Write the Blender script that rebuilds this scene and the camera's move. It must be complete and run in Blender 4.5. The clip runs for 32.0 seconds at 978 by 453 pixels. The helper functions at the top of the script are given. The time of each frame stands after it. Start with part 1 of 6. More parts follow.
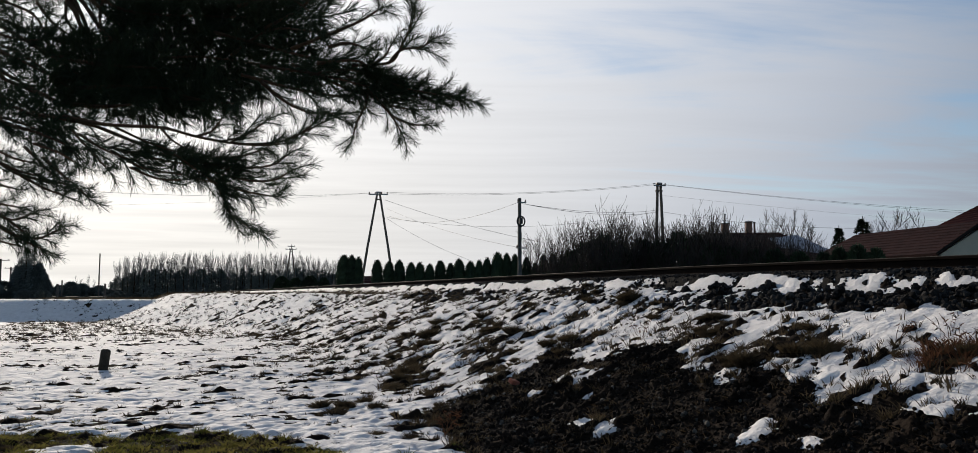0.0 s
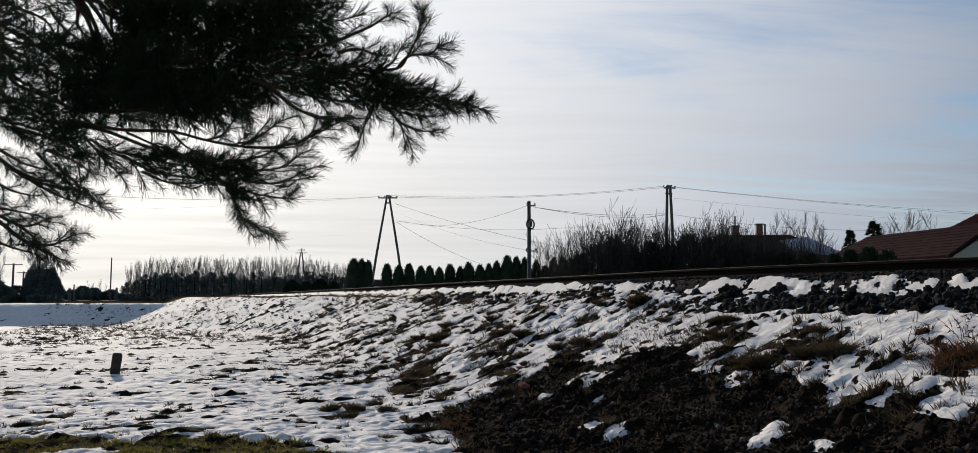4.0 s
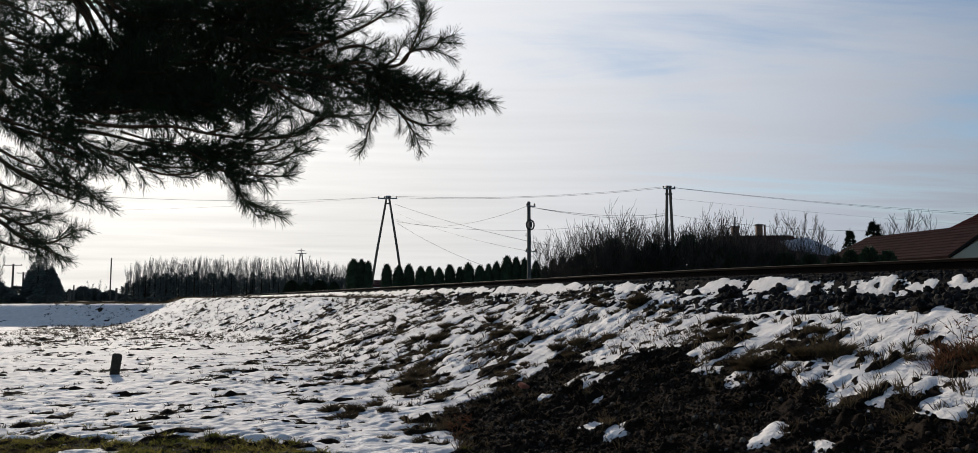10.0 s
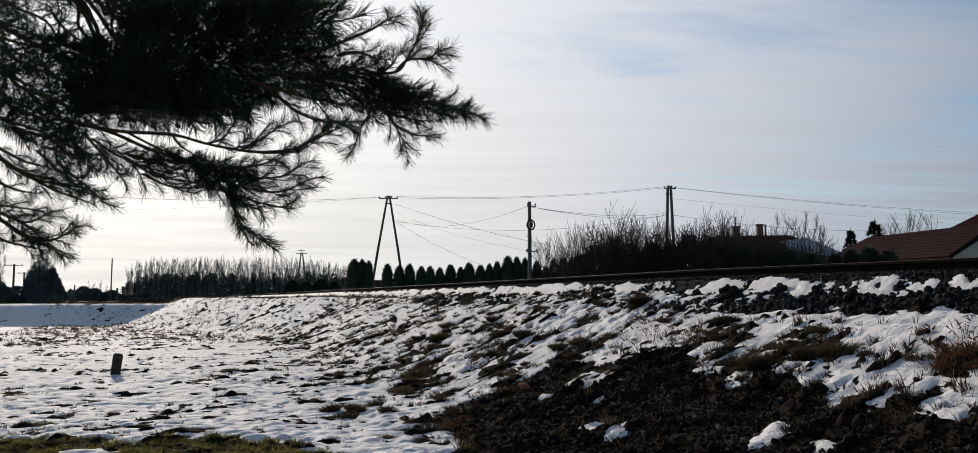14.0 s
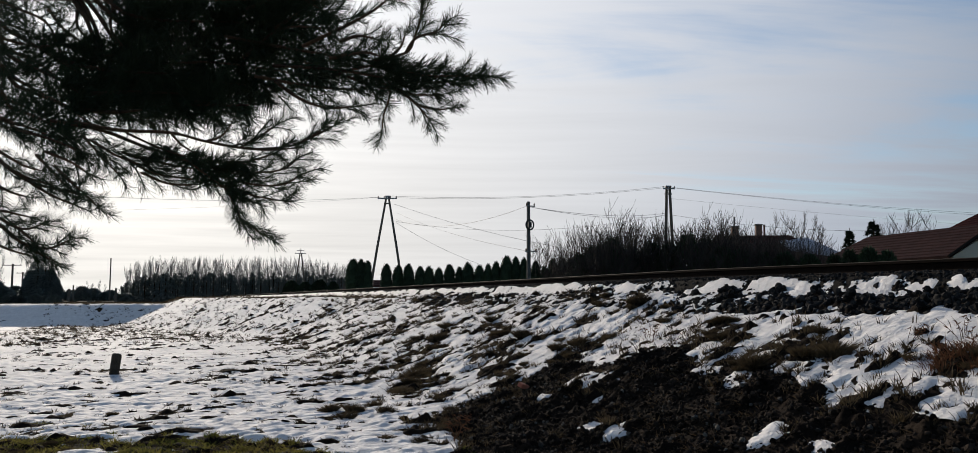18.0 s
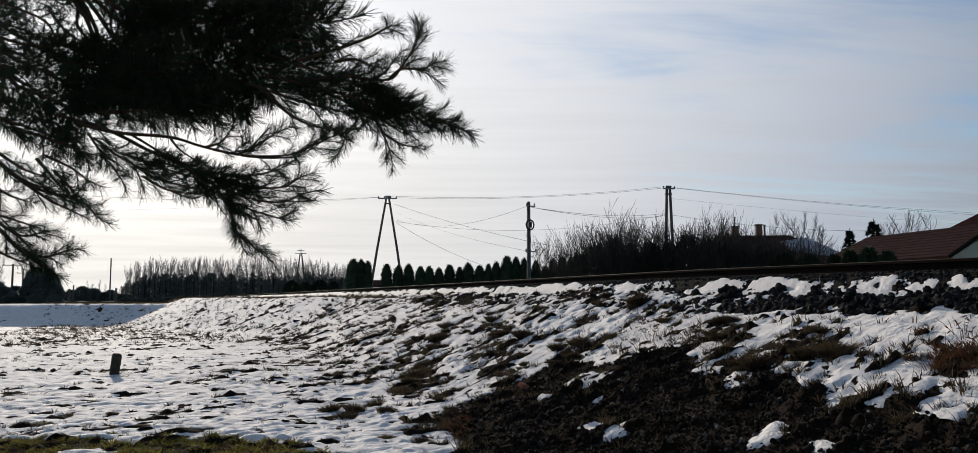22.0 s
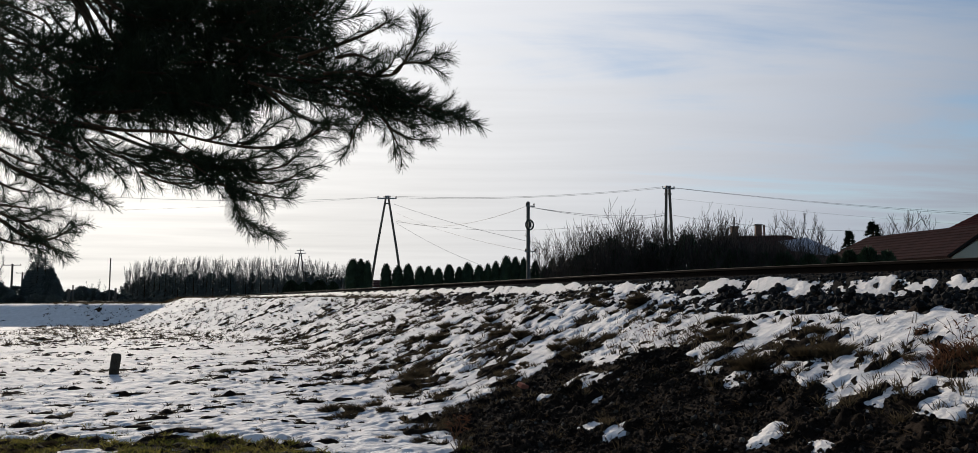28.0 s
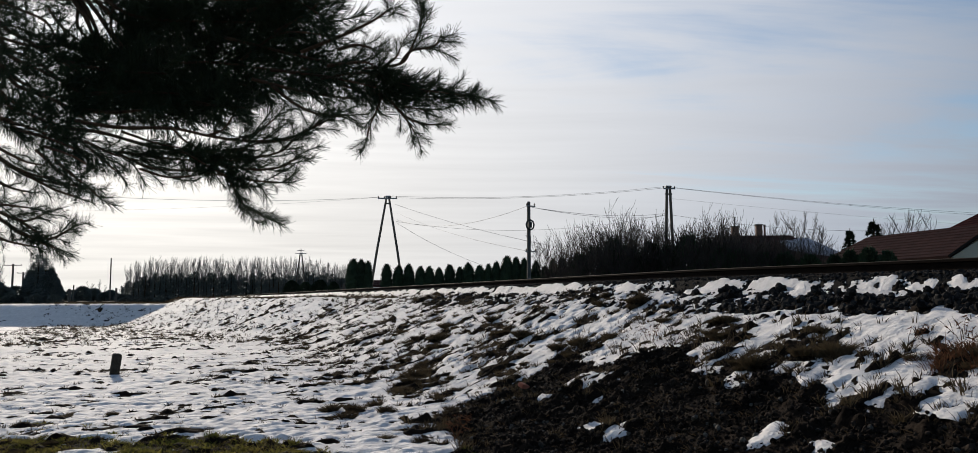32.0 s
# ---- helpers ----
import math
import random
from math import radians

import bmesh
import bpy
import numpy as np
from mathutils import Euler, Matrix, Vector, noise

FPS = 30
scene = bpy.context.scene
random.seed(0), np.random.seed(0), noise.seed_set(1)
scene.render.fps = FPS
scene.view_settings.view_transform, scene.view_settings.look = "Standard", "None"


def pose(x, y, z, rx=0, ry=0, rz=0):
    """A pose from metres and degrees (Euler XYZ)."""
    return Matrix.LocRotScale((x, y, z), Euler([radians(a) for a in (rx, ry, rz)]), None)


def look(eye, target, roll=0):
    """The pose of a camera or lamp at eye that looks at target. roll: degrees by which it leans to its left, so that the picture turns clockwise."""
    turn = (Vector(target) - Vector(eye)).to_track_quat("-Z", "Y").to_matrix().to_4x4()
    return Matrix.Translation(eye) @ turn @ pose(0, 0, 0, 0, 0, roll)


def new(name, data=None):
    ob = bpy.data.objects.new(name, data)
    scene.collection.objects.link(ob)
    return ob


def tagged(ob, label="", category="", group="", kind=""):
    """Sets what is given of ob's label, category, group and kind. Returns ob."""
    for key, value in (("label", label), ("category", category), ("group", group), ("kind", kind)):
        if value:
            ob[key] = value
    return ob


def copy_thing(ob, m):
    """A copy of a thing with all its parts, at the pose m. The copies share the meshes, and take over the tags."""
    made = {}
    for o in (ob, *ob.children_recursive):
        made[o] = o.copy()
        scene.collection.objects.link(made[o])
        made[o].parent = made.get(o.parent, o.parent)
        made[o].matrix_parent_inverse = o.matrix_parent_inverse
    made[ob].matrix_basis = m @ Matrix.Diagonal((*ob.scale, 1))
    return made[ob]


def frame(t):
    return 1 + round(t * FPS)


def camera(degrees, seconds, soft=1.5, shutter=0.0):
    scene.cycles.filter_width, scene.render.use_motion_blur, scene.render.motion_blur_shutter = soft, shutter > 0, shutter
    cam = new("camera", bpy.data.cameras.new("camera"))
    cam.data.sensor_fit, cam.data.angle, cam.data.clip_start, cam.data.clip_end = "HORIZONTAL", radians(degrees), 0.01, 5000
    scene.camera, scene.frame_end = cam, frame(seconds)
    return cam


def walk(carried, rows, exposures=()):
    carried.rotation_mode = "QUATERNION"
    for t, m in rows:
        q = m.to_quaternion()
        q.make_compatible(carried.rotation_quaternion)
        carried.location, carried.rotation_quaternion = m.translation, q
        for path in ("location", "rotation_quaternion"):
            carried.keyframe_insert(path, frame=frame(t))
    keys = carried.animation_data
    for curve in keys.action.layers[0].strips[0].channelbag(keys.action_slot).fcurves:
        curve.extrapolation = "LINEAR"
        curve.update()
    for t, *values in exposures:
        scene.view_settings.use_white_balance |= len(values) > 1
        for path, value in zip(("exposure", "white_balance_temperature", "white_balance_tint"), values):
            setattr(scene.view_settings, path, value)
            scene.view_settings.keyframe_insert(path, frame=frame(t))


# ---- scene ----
cam = camera(62.0, 32.0, soft=0.75)
EYE = (0.0, 0.0, 1.5)
# seconds, pitch, roll, yaw: a phone held still after a short pan
TURNS = [
    (0.0, 94.78, -0.128, -0.717), (0.5, 94.81, -0.115, -0.503), (1.0, 94.83, -0.112, -0.359), (1.5, 94.845, -0.10, -0.243),
    (2.0, 94.875, -0.055, -0.180), (2.5, 94.91, -0.012, -0.140), (3.0, 94.945, -0.008, -0.115), (3.5, 94.978, -0.002, -0.070),
    (4.5, 95.015, 0.0, -0.02), (5.5, 95.04, 0.0, 0.005), (7.0, 95.045, 0.0, 0.02), (8.0, 95.06, 0.02, 0.02), (9.0, 95.04, 0.0, 0.0),
    (10.0, 95.04, 0.0, -0.05), (11.2, 95.04, 0.0, -0.055), (12.3, 95.04, 0.0, -0.003), (14.5, 95.04, 0.0, -0.005), (16.5, 95.04, 0.0, -0.062),
    (17.0, 95.04, 0.0, -0.06), (17.5, 95.01, 0.0, -0.10), (18.0, 95.038, 0.0, -0.078), (20.0, 95.03, -0.01, -0.08), (21.0, 95.04, 0.0, -0.06),
    (23.0, 95.04, -0.005, -0.077), (25.5, 95.038, -0.015, -0.105), (27.5, 95.038, -0.01, -0.11), (28.5, 95.04, -0.005, -0.077), (30.0, 95.04, 0.0, -0.06), (32.0, 95.04, 0.0, -0.06)]
walk(cam, [(t, pose(*EYE, a, b, c)) for t, a, b, c in TURNS], exposures=[(0.0, 0.0), (32.0, 0.0)])

# ---------------------------------------------------------------- light
SUN_AZ, SUN_EL = -26.0, 18.5
SUN_DIR = Vector((math.sin(radians(SUN_AZ)) * math.cos(radians(SUN_EL)), math.cos(radians(SUN_AZ)) * math.cos(radians(SUN_EL)), math.sin(radians(SUN_EL))))


def build_world():
    w = bpy.data.worlds.new("winter_sky")
    scene.world = w
    w.use_nodes = True
    nt = w.node_tree
    nt.nodes.clear()
    N, L = nt.nodes.new, nt.links.new

    def math_node(op, a, b=None, clamp=False):
        n = N("ShaderNodeMath")
        n.operation, n.use_clamp = op, clamp
        for i, s in enumerate((a, b)):
            if s is None:
                continue
            if isinstance(s, (int, float)):
                n.inputs[i].default_value = s
            else:
                L(s, n.inputs[i])
        return n.outputs[0]

    def blend(fac, a, b):
        n = N("ShaderNodeMix")
        n.data_type = "RGBA"
        for i, s in ((0, fac), (6, a), (7, b)):
            if isinstance(s, (int, float, tuple)):
                n.inputs[i].default_value = s
            else:
                L(s, n.inputs[i])
        return n.outputs[2]

    sky = N("ShaderNodeTexSky")
    sky.sky_type = "NISHITA"
    sky.sun_disc = False
    sky.sun_elevation, sky.sun_rotation = radians(SUN_EL), radians(SUN_AZ)
    sky.air_density, sky.dust_density, sky.ozone_density = 1.0, 0.5, 2.5
    dim = N("ShaderNodeVectorMath")
    dim.operation = "SCALE"
    L(sky.outputs[0], dim.inputs[0])
    dim.inputs["Scale"].default_value = 0.11
    tc = N("ShaderNodeTexCoord")
    sep = N("ShaderNodeSeparateXYZ")
    L(tc.outputs["Generated"], sep.inputs[0])
    up = math_node("MAXIMUM", sep.outputs[2], 0.0)
    h = math_node("ADD", up, 0.10)
    cx, cy = math_node("DIVIDE", sep.outputs[0], h), math_node("DIVIDE", sep.outputs[1], h)
    comb = N("ShaderNodeCombineXYZ")
    L(cx, comb.inputs[0]), L(cy, comb.inputs[1])

    def clouds(scale, sx, sy, detail, rough, off):
        mp = N("ShaderNodeMapping")
        mp.inputs["Scale"].default_value = (sx, sy, 1)
        mp.inputs["Location"].default_value = off
        L(comb.outputs[0], mp.inputs[0])
        nz = N("ShaderNodeTexNoise")
        nz.inputs["Scale"].default_value, nz.inputs["Detail"].default_value, nz.inputs["Roughness"].default_value = scale, detail, rough
        nz.inputs["Distortion"].default_value = 0.6
        L(mp.outputs[0], nz.inputs["Vector"])
        return nz.outputs[0]
    big, fine = clouds(0.55, 0.55, 1.0, 7, 0.55, (4.3, 2.2, 0)), clouds(1.6, 0.35, 1.5, 8, 0.62, (1.0, 7.5, 0))
    # nearness to the sun: thin cloud scatters forward
    dot = N("ShaderNodeVectorMath")
    dot.operation = "DOT_PRODUCT"
    L(tc.outputs["Generated"], dot.inputs[0])
    dot.inputs[1].default_value = SUN_DIR
    near = math_node("MAXIMUM", dot.outputs["Value"], 0.0)
    glow, halo = math_node("POWER", near, 7.0), math_node("POWER", near, 60.0)
    low = math_node("SUBTRACT", 1.0, math_node("MULTIPLY", up, 2.6, True), clamp=True)
    cover = math_node("ADD", math_node("ADD", math_node("MULTIPLY", big, 0.62), 0.06), math_node("MULTIPLY", fine, 0.40))
    cover = math_node("ADD", cover, math_node("MULTIPLY", glow, 0.20))
    cover = math_node("ADD", cover, math_node("MULTIPLY", low, 0.31))
    cover = math_node("SUBTRACT", cover, math_node("MULTIPLY", math_node("SUBTRACT", 1.0, near), 0.46))
    # long level streaks towards the horizon
    mp = N("ShaderNodeMapping")
    mp.inputs["Scale"].default_value = (2.6, 2.6, 70.0)
    L(tc.outputs["Generated"], mp.inputs[0])
    streak = N("ShaderNodeTexNoise")
    streak.inputs["Scale"].default_value, streak.inputs["Detail"].default_value, streak.inputs["Distortion"].default_value = 1.3, 6, 0.4
    L(mp.outputs[0], streak.inputs["Vector"])
    level = math_node("MULTIPLY", math_node("SUBTRACT", streak.outputs[0], 0.5), math_node("MULTIPLY", math_node("MULTIPLY", low, glow), 0.5))
    cover = math_node("ADD", cover, level)
    ramp = N("ShaderNodeMapRange")
    ramp.interpolation_type = "SMOOTHSTEP"
    L(cover, ramp.inputs[0])
    ramp.inputs[1].default_value, ramp.inputs[2].default_value = 0.42, 0.63
    ramp.inputs[3].default_value = 0.06
    bright = math_node("ADD", math_node("MULTIPLY", near, 1.05), math_node("MULTIPLY", glow, 0.10))
    bright = math_node("MAXIMUM", math_node("SUBTRACT", bright, 0.145), 0.08)
    bright = math_node("ADD", bright, math_node("MULTIPLY", halo, 0.62))
    grey = math_node("SUBTRACT", 1.06, math_node("MULTIPLY", fine, 0.16))
    grey = math_node("SUBTRACT", grey, math_node("MULTIPLY", level, 1.3))
    grey = math_node("SUBTRACT", grey, math_node("MULTIPLY", low, 0.06))
    bright = math_node("MULTIPLY", bright, grey)
    warm = math_node("MULTIPLY", low, math_node("POWER", near, 5.0))
    away = math_node("MULTIPLY", math_node("SUBTRACT", 1.0, near), 2.4, True)
    veil = blend(away, (1.0, 1.0, 1.02, 1), (0.88, 0.985, 1.17, 1))
    tint = blend(warm, veil, (1.05, 1.0, 0.91, 1))
    cl = N("ShaderNodeVectorMath")
    cl.operation = "SCALE"
    L(tint, cl.inputs[0]), L(bright, cl.inputs["Scale"])
    bg = N("ShaderNodeBackground")
    L(blend(ramp.outputs[0], dim.outputs[0], cl.outputs[0]), bg.inputs[0])
    bg.inputs[1].default_value = 1.0
    out = N("ShaderNodeOutputWorld")
    L(bg.outputs[0], out.inputs[0])


build_world()
sun = new("sun", bpy.data.lights.new("sun", "SUN"))
sun.data.energy, sun.data.angle, sun.data.color = 4.4, radians(2.5), (1.0, 0.89, 0.75)
sun.matrix_world = look(SUN_DIR * 200, (0, 0, 0))


# ---------------------------------------------------------------- materials
def mat(name, c1, c2, rough=0.85, scale=6.0, fine=60.0, bump=0.25, metal=0.0, spread=0.0, space="Object", stretch=(1, 1, 1), dist=0.01, thin=0.0, spec=0.2, islands=False):
    """Two colours mixed by noise at two scales, with relief; spread varies it from object to object."""
    m = bpy.data.materials.new(name)
    m.use_nodes = True
    nt = m.node_tree
    N, L = nt.nodes.new, nt.links.new
    bsdf = nt.nodes["Principled BSDF"]
    bsdf.inputs["Roughness"].default_value, bsdf.inputs["Metallic"].default_value = rough, metal
    bsdf.inputs["Specular IOR Level"].default_value = spec
    if space == "Object":
        co = N("ShaderNodeTexCoord").outputs["Object"]
    else:
        co = N("ShaderNodeNewGeometry").outputs["Position"]
    mp = N("ShaderNodeMapping")
    mp.inputs["Scale"].default_value = stretch
    L(co, mp.inputs[0])
    a, b = N("ShaderNodeTexNoise"), N("ShaderNodeTexNoise")
    for n, s, d in ((a, scale, 5), (b, fine, 4)):
        n.inputs["Scale"].default_value, n.inputs["Detail"].default_value, n.inputs["Roughness"].default_value = s, d, 0.6
        L(mp.outputs[0], n.inputs["Vector"])
    add = N("ShaderNodeMath")
    add.operation = "MULTIPLY_ADD"
    L(b.outputs[0], add.inputs[0])
    add.inputs[1].default_value = 0.7
    L(a.outputs[0], add.inputs[2])
    rng = N("ShaderNodeMapRange")
    rng.inputs[1].default_value, rng.inputs[2].default_value = 0.6, 1.1
    L(add.outputs[0], rng.inputs[0])
    mix = N("ShaderNodeMix")
    mix.data_type = "RGBA"
    L(rng.outputs[0], mix.inputs[0])
    mix.inputs[6].default_value, mix.inputs[7].default_value = (*c1, 1), (*c2, 1)
    colour = mix.outputs[2]
    if spread:
        info = N("ShaderNodeNewGeometry" if islands else "ShaderNodeObjectInfo")
        r = N("ShaderNodeMapRange")
        r.inputs[3].default_value, r.inputs[4].default_value = 1 - spread, 1 + spread
        L(info.outputs["Random Per Island" if islands else "Random"], r.inputs[0])
        sc = N("ShaderNodeVectorMath")
        sc.operation = "SCALE"
        L(colour, sc.inputs[0]), L(r.outputs[0], sc.inputs["Scale"])
        colour = sc.outputs[0]
    L(colour, bsdf.inputs["Base Color"])
    if thin:
        # light shines through thin leaves
        tr, mx = N("ShaderNodeBsdfTranslucent"), N("ShaderNodeMixShader")
        L(colour, tr.inputs[0])
        mx.inputs[0].default_value = thin
        L(bsdf.outputs[0], mx.inputs[1]), L(tr.outputs[0], mx.inputs[2])
        L(mx.outputs[0], nt.nodes["Material Output"].inputs[0])
    if bump:
        bp = N("ShaderNodeBump")
        bp.inputs["Strength"].default_value, bp.inputs["Distance"].default_value = bump, dist
        L(add.outputs[0], bp.inputs["Height"]), L(bp.outputs[0], bsdf.inputs["Normal"])
    return m


M_SNOW = mat("snow", (0.58, 0.55, 0.53), (0.76, 0.733, 0.71), 0.8, 4.0, 24.0, 0.8, space="World", dist=0.035)
M_ROOFSNOW = mat("old_roof_snow", (0.16, 0.16, 0.18), (0.46, 0.46, 0.49), 0.85, 1.6, 12.0, 0.3)
M_SOIL = mat("soil", (0.004, 0.003, 0.0022), (0.022, 0.015, 0.0105), 0.95, 2.2, 26.0, 0.9, space="World", dist=0.03, spec=0.03)
M_STONE = mat("stone", (0.03, 0.027, 0.023), (0.12, 0.108, 0.092), 0.9, 9.0, 50.0, 0.5, spread=0.45, spec=0.05)
M_CLOD = mat("soil_clod", (0.005, 0.0038, 0.0029), (0.034, 0.025, 0.019), 0.95, 6.0, 40.0, 0.5, spread=0.85, spec=0.04, space="World", islands=True)
M_LOOSEBALLAST = mat("loose_ballast", (0.008, 0.0075, 0.007), (0.034, 0.031, 0.029), 0.9, 9.0, 60.0, 0.6, spread=0.75, spec=0.05, space="World", islands=True)
M_BALLAST = mat("ballast", (0.007, 0.0065, 0.006), (0.022, 0.020, 0.018), 0.95, 9.0, 60.0, 0.6, spread=0.3, spec=0.03)
M_DRYGRASS = mat("dry_grass", (0.028, 0.022, 0.015), (0.105, 0.078, 0.045), 0.9, 1.4, 9.0, 0, space="World", thin=0.28, spec=0.05)
M_STRAW = mat("dark_straw", (0.02, 0.014, 0.009), (0.10, 0.07, 0.042), 0.9, 3.0, 20.0, 0, space="World", thin=0.2, spec=0.05)
M_STALK = mat("rust_brown_stalks", (0.07, 0.032, 0.018), (0.17, 0.08, 0.042), 0.9, 3.0, 20.0, 0, thin=0.2, spec=0.05)
M_GREENGRASS = mat("green_grass", (0.06, 0.075, 0.016), (0.25, 0.20, 0.055), 0.9, 1.1, 9.0, 0, space="World", thin=0.4, spec=0.05)
M_RUST = mat("rusty_steel", (0.006, 0.0045, 0.004), (0.015, 0.010, 0.0075), 0.95, 5.0, 90.0, 0.3, 0.0, spec=0.03)
M_RAILTOP = mat("worn_rail_head", (0.025, 0.02, 0.017), (0.06, 0.048, 0.04), 0.75, 3.0, 70.0, 0.1, 0.2)
M_SLEEPER = mat("tarred_wood", (0.012, 0.010, 0.009), (0.035, 0.028, 0.023), 0.9, 6.0, 60.0, 0.5, spread=0.3, stretch=(1, 6, 1), spec=0.03)
M_BARK = mat("pine_bark", (0.028, 0.019, 0.013), (0.085, 0.052, 0.03), 0.95, 14.0, 90.0, 0.8, spec=0.05)
M_NEEDLE = mat("pine_needles", (0.014, 0.022, 0.011), (0.034, 0.044, 0.022), 0.8, 5.0, 40.0, 0, spread=0.3, spec=0.08)
M_TWIG = mat("bare_twigs", (0.03, 0.024, 0.02), (0.07, 0.055, 0.045), 0.9, 3.0, 30.0, 0, spread=0.3)
M_BIRCH = mat("grey_birch_bark", (0.10, 0.092, 0.088), (0.22, 0.205, 0.195), 0.9, 3.0, 30.0, 0, spread=0.3)
# conifer green for far plants, paled and blued: distance haze put into the colour
M_HAZEGREEN = mat("hazed_conifer_green", (0.075, 0.088, 0.085), (0.125, 0.14, 0.125), 0.9, 2.0, 14.0, 0, spread=0.3)
M_CONIFER = mat("conifer_green", (0.012, 0.022, 0.012), (0.04, 0.06, 0.028), 0.85, 2.0, 14.0, 0, spread=0.3)
M_POLEWOOD = mat("weathered_pole", (0.07, 0.055, 0.045), (0.17, 0.14, 0.115), 0.9, 3.0, 40.0, 0.4, stretch=(6, 6, 1))
M_CONCRETE = mat("grey_concrete", (0.06, 0.058, 0.054), (0.13, 0.125, 0.118), 0.9, 4.0, 50.0, 0.4)
M_METAL = mat("galvanised_steel", (0.10, 0.10, 0.105), (0.24, 0.24, 0.25), 0.5, 6.0, 60.0, 0.1, 0.7)
M_CABLE = mat("black_cable", (0.02, 0.02, 0.022), (0.05, 0.05, 0.052), 0.6, 8.0, 60.0, 0)
M_PORCELAIN = mat("brown_porcelain", (0.07, 0.035, 0.02), (0.12, 0.06, 0.035), 0.3, 8.0, 60.0, 0)
M_TILE = mat("red_clay_tile", (0.055, 0.016, 0.013), (0.105, 0.03, 0.023), 0.85, 1.5, 24.0, 0.4, spread=0.12)
M_OLDTILE = mat("old_brown_tile", (0.032, 0.011, 0.0095), (0.066, 0.024, 0.02), 0.9, 1.5, 24.0, 0.4, spread=0.12)
M_PLASTER = mat("cream_plaster", (0.42, 0.37, 0.29), (0.56, 0.50, 0.40), 0.9, 1.2, 40.0, 0.2)
M_BRICKWORK = mat("sooty_brick", (0.10, 0.06, 0.045), (0.20, 0.12, 0.09), 0.9, 4.0, 40.0, 0.4)
M_FRAME = mat("white_frame", (0.6, 0.6, 0.58), (0.72, 0.72, 0.7), 0.6, 5.0, 50.0, 0)
M_MARKER = mat("mossy_stone", (0.018, 0.016, 0.012), (0.06, 0.052, 0.04), 0.95, 9.0, 60.0, 0.7)
M_REDBRICK = mat("broken_brick", (0.28, 0.08, 0.05), (0.42, 0.16, 0.10), 0.9, 12.0, 80.0, 0.5)


# ---------------------------------------------------------------- mesh tools
class Buf:
    """Collects vertices and faces of one mesh."""

    def __init__(self):
        self.v, self.f = [], []

    def tube(self, pts, radii, sides=5, cap=True):
        base = len(self.v)
        pts = [Vector(p) for p in pts]
        n = len(pts)
        for i, p in enumerate(pts):
            t = (pts[min(i + 1, n - 1)] - pts[max(i - 1, 0)]).normalized()
            a = t.cross(Vector((0, 0, 1)) if abs(t.z) < 0.9 else Vector((1, 0, 0))).normalized()
            b = t.cross(a)
            for k in range(sides):
                w = 2 * math.pi * k / sides
                self.v.append(p + (a * math.cos(w) + b * math.sin(w)) * radii[i])
        for i in range(n - 1):
            for k in range(sides):
                j = (k + 1) % sides
                self.f.append((base + i * sides + k, base + i * sides + j, base + (i + 1) * sides + j, base + (i + 1) * sides + k))
        if cap:
            self.f.append(tuple(base + k for k in reversed(range(sides))))
            self.f.append(tuple(base + (n - 1) * sides + k for k in range(sides)))

    def spike(self, p, d, r, side):
        """A three-sided needle from p along d, even in width almost to its tip."""
        b = len(self.v)
        o = d.cross(side).normalized()
        ring = (side, o * 0.87 - side * 0.5, -o * 0.87 - side * 0.5)
        self.v += [p + q * r for q in ring] + [p + d * 0.86 + q * r * 0.8 for q in ring] + [p + d]
        self.f += [(b + i, b + (i + 1) % 3, b + 3 + (i + 1) % 3, b + 3 + i) for i in range(3)] + [(b + 3 + i, b + 3 + (i + 1) % 3, b + 6) for i in range(3)]

    def blade(self, p, d, w):
        b = len(self.v)
        s = d.cross(Vector((random.uniform(-1, 1), random.uniform(-1, 1), 0.2))).normalized() * w * 1.4
        mid = p + d * 0.55
        tip = p + d + Vector((d.x, d.y, -abs(d.z) * 0.25)) * 0.35
        self.v += [p - s, p + s, mid + s * 0.7, mid - s * 0.7, tip]
        self.f += [(b, b + 1, b + 2, b + 3), (b + 3, b + 2, b + 4)]

    def box(self, m, sx, sy, sz, taper=1.0):
        b = len(self.v)
        for z in (0, 1):
            k = taper if z else 1.0
            for x, y in ((-1, -1), (1, -1), (1, 1), (-1, 1)):
                self.v.append(m @ Vector((x * sx / 2 * k, y * sy / 2 * k, z * sz)))
        self.f += [(b + 3, b + 2, b + 1, b), (b + 4, b + 5, b + 6, b + 7), (b, b + 1, b + 5, b + 4), (b + 1, b + 2, b + 6, b + 5), (b + 2, b + 3, b + 7, b + 6), (b + 3, b, b + 4, b + 7)]

    def mesh(self, name, material, smooth=False):
        me = bpy.data.meshes.new(name)
        me.from_pydata([tuple(v) for v in self.v], [], self.f)
        me.materials.append(material)
        if smooth:
            me.polygons.foreach_set("use_smooth", [True] * len(me.polygons))
        me.update()
        return me


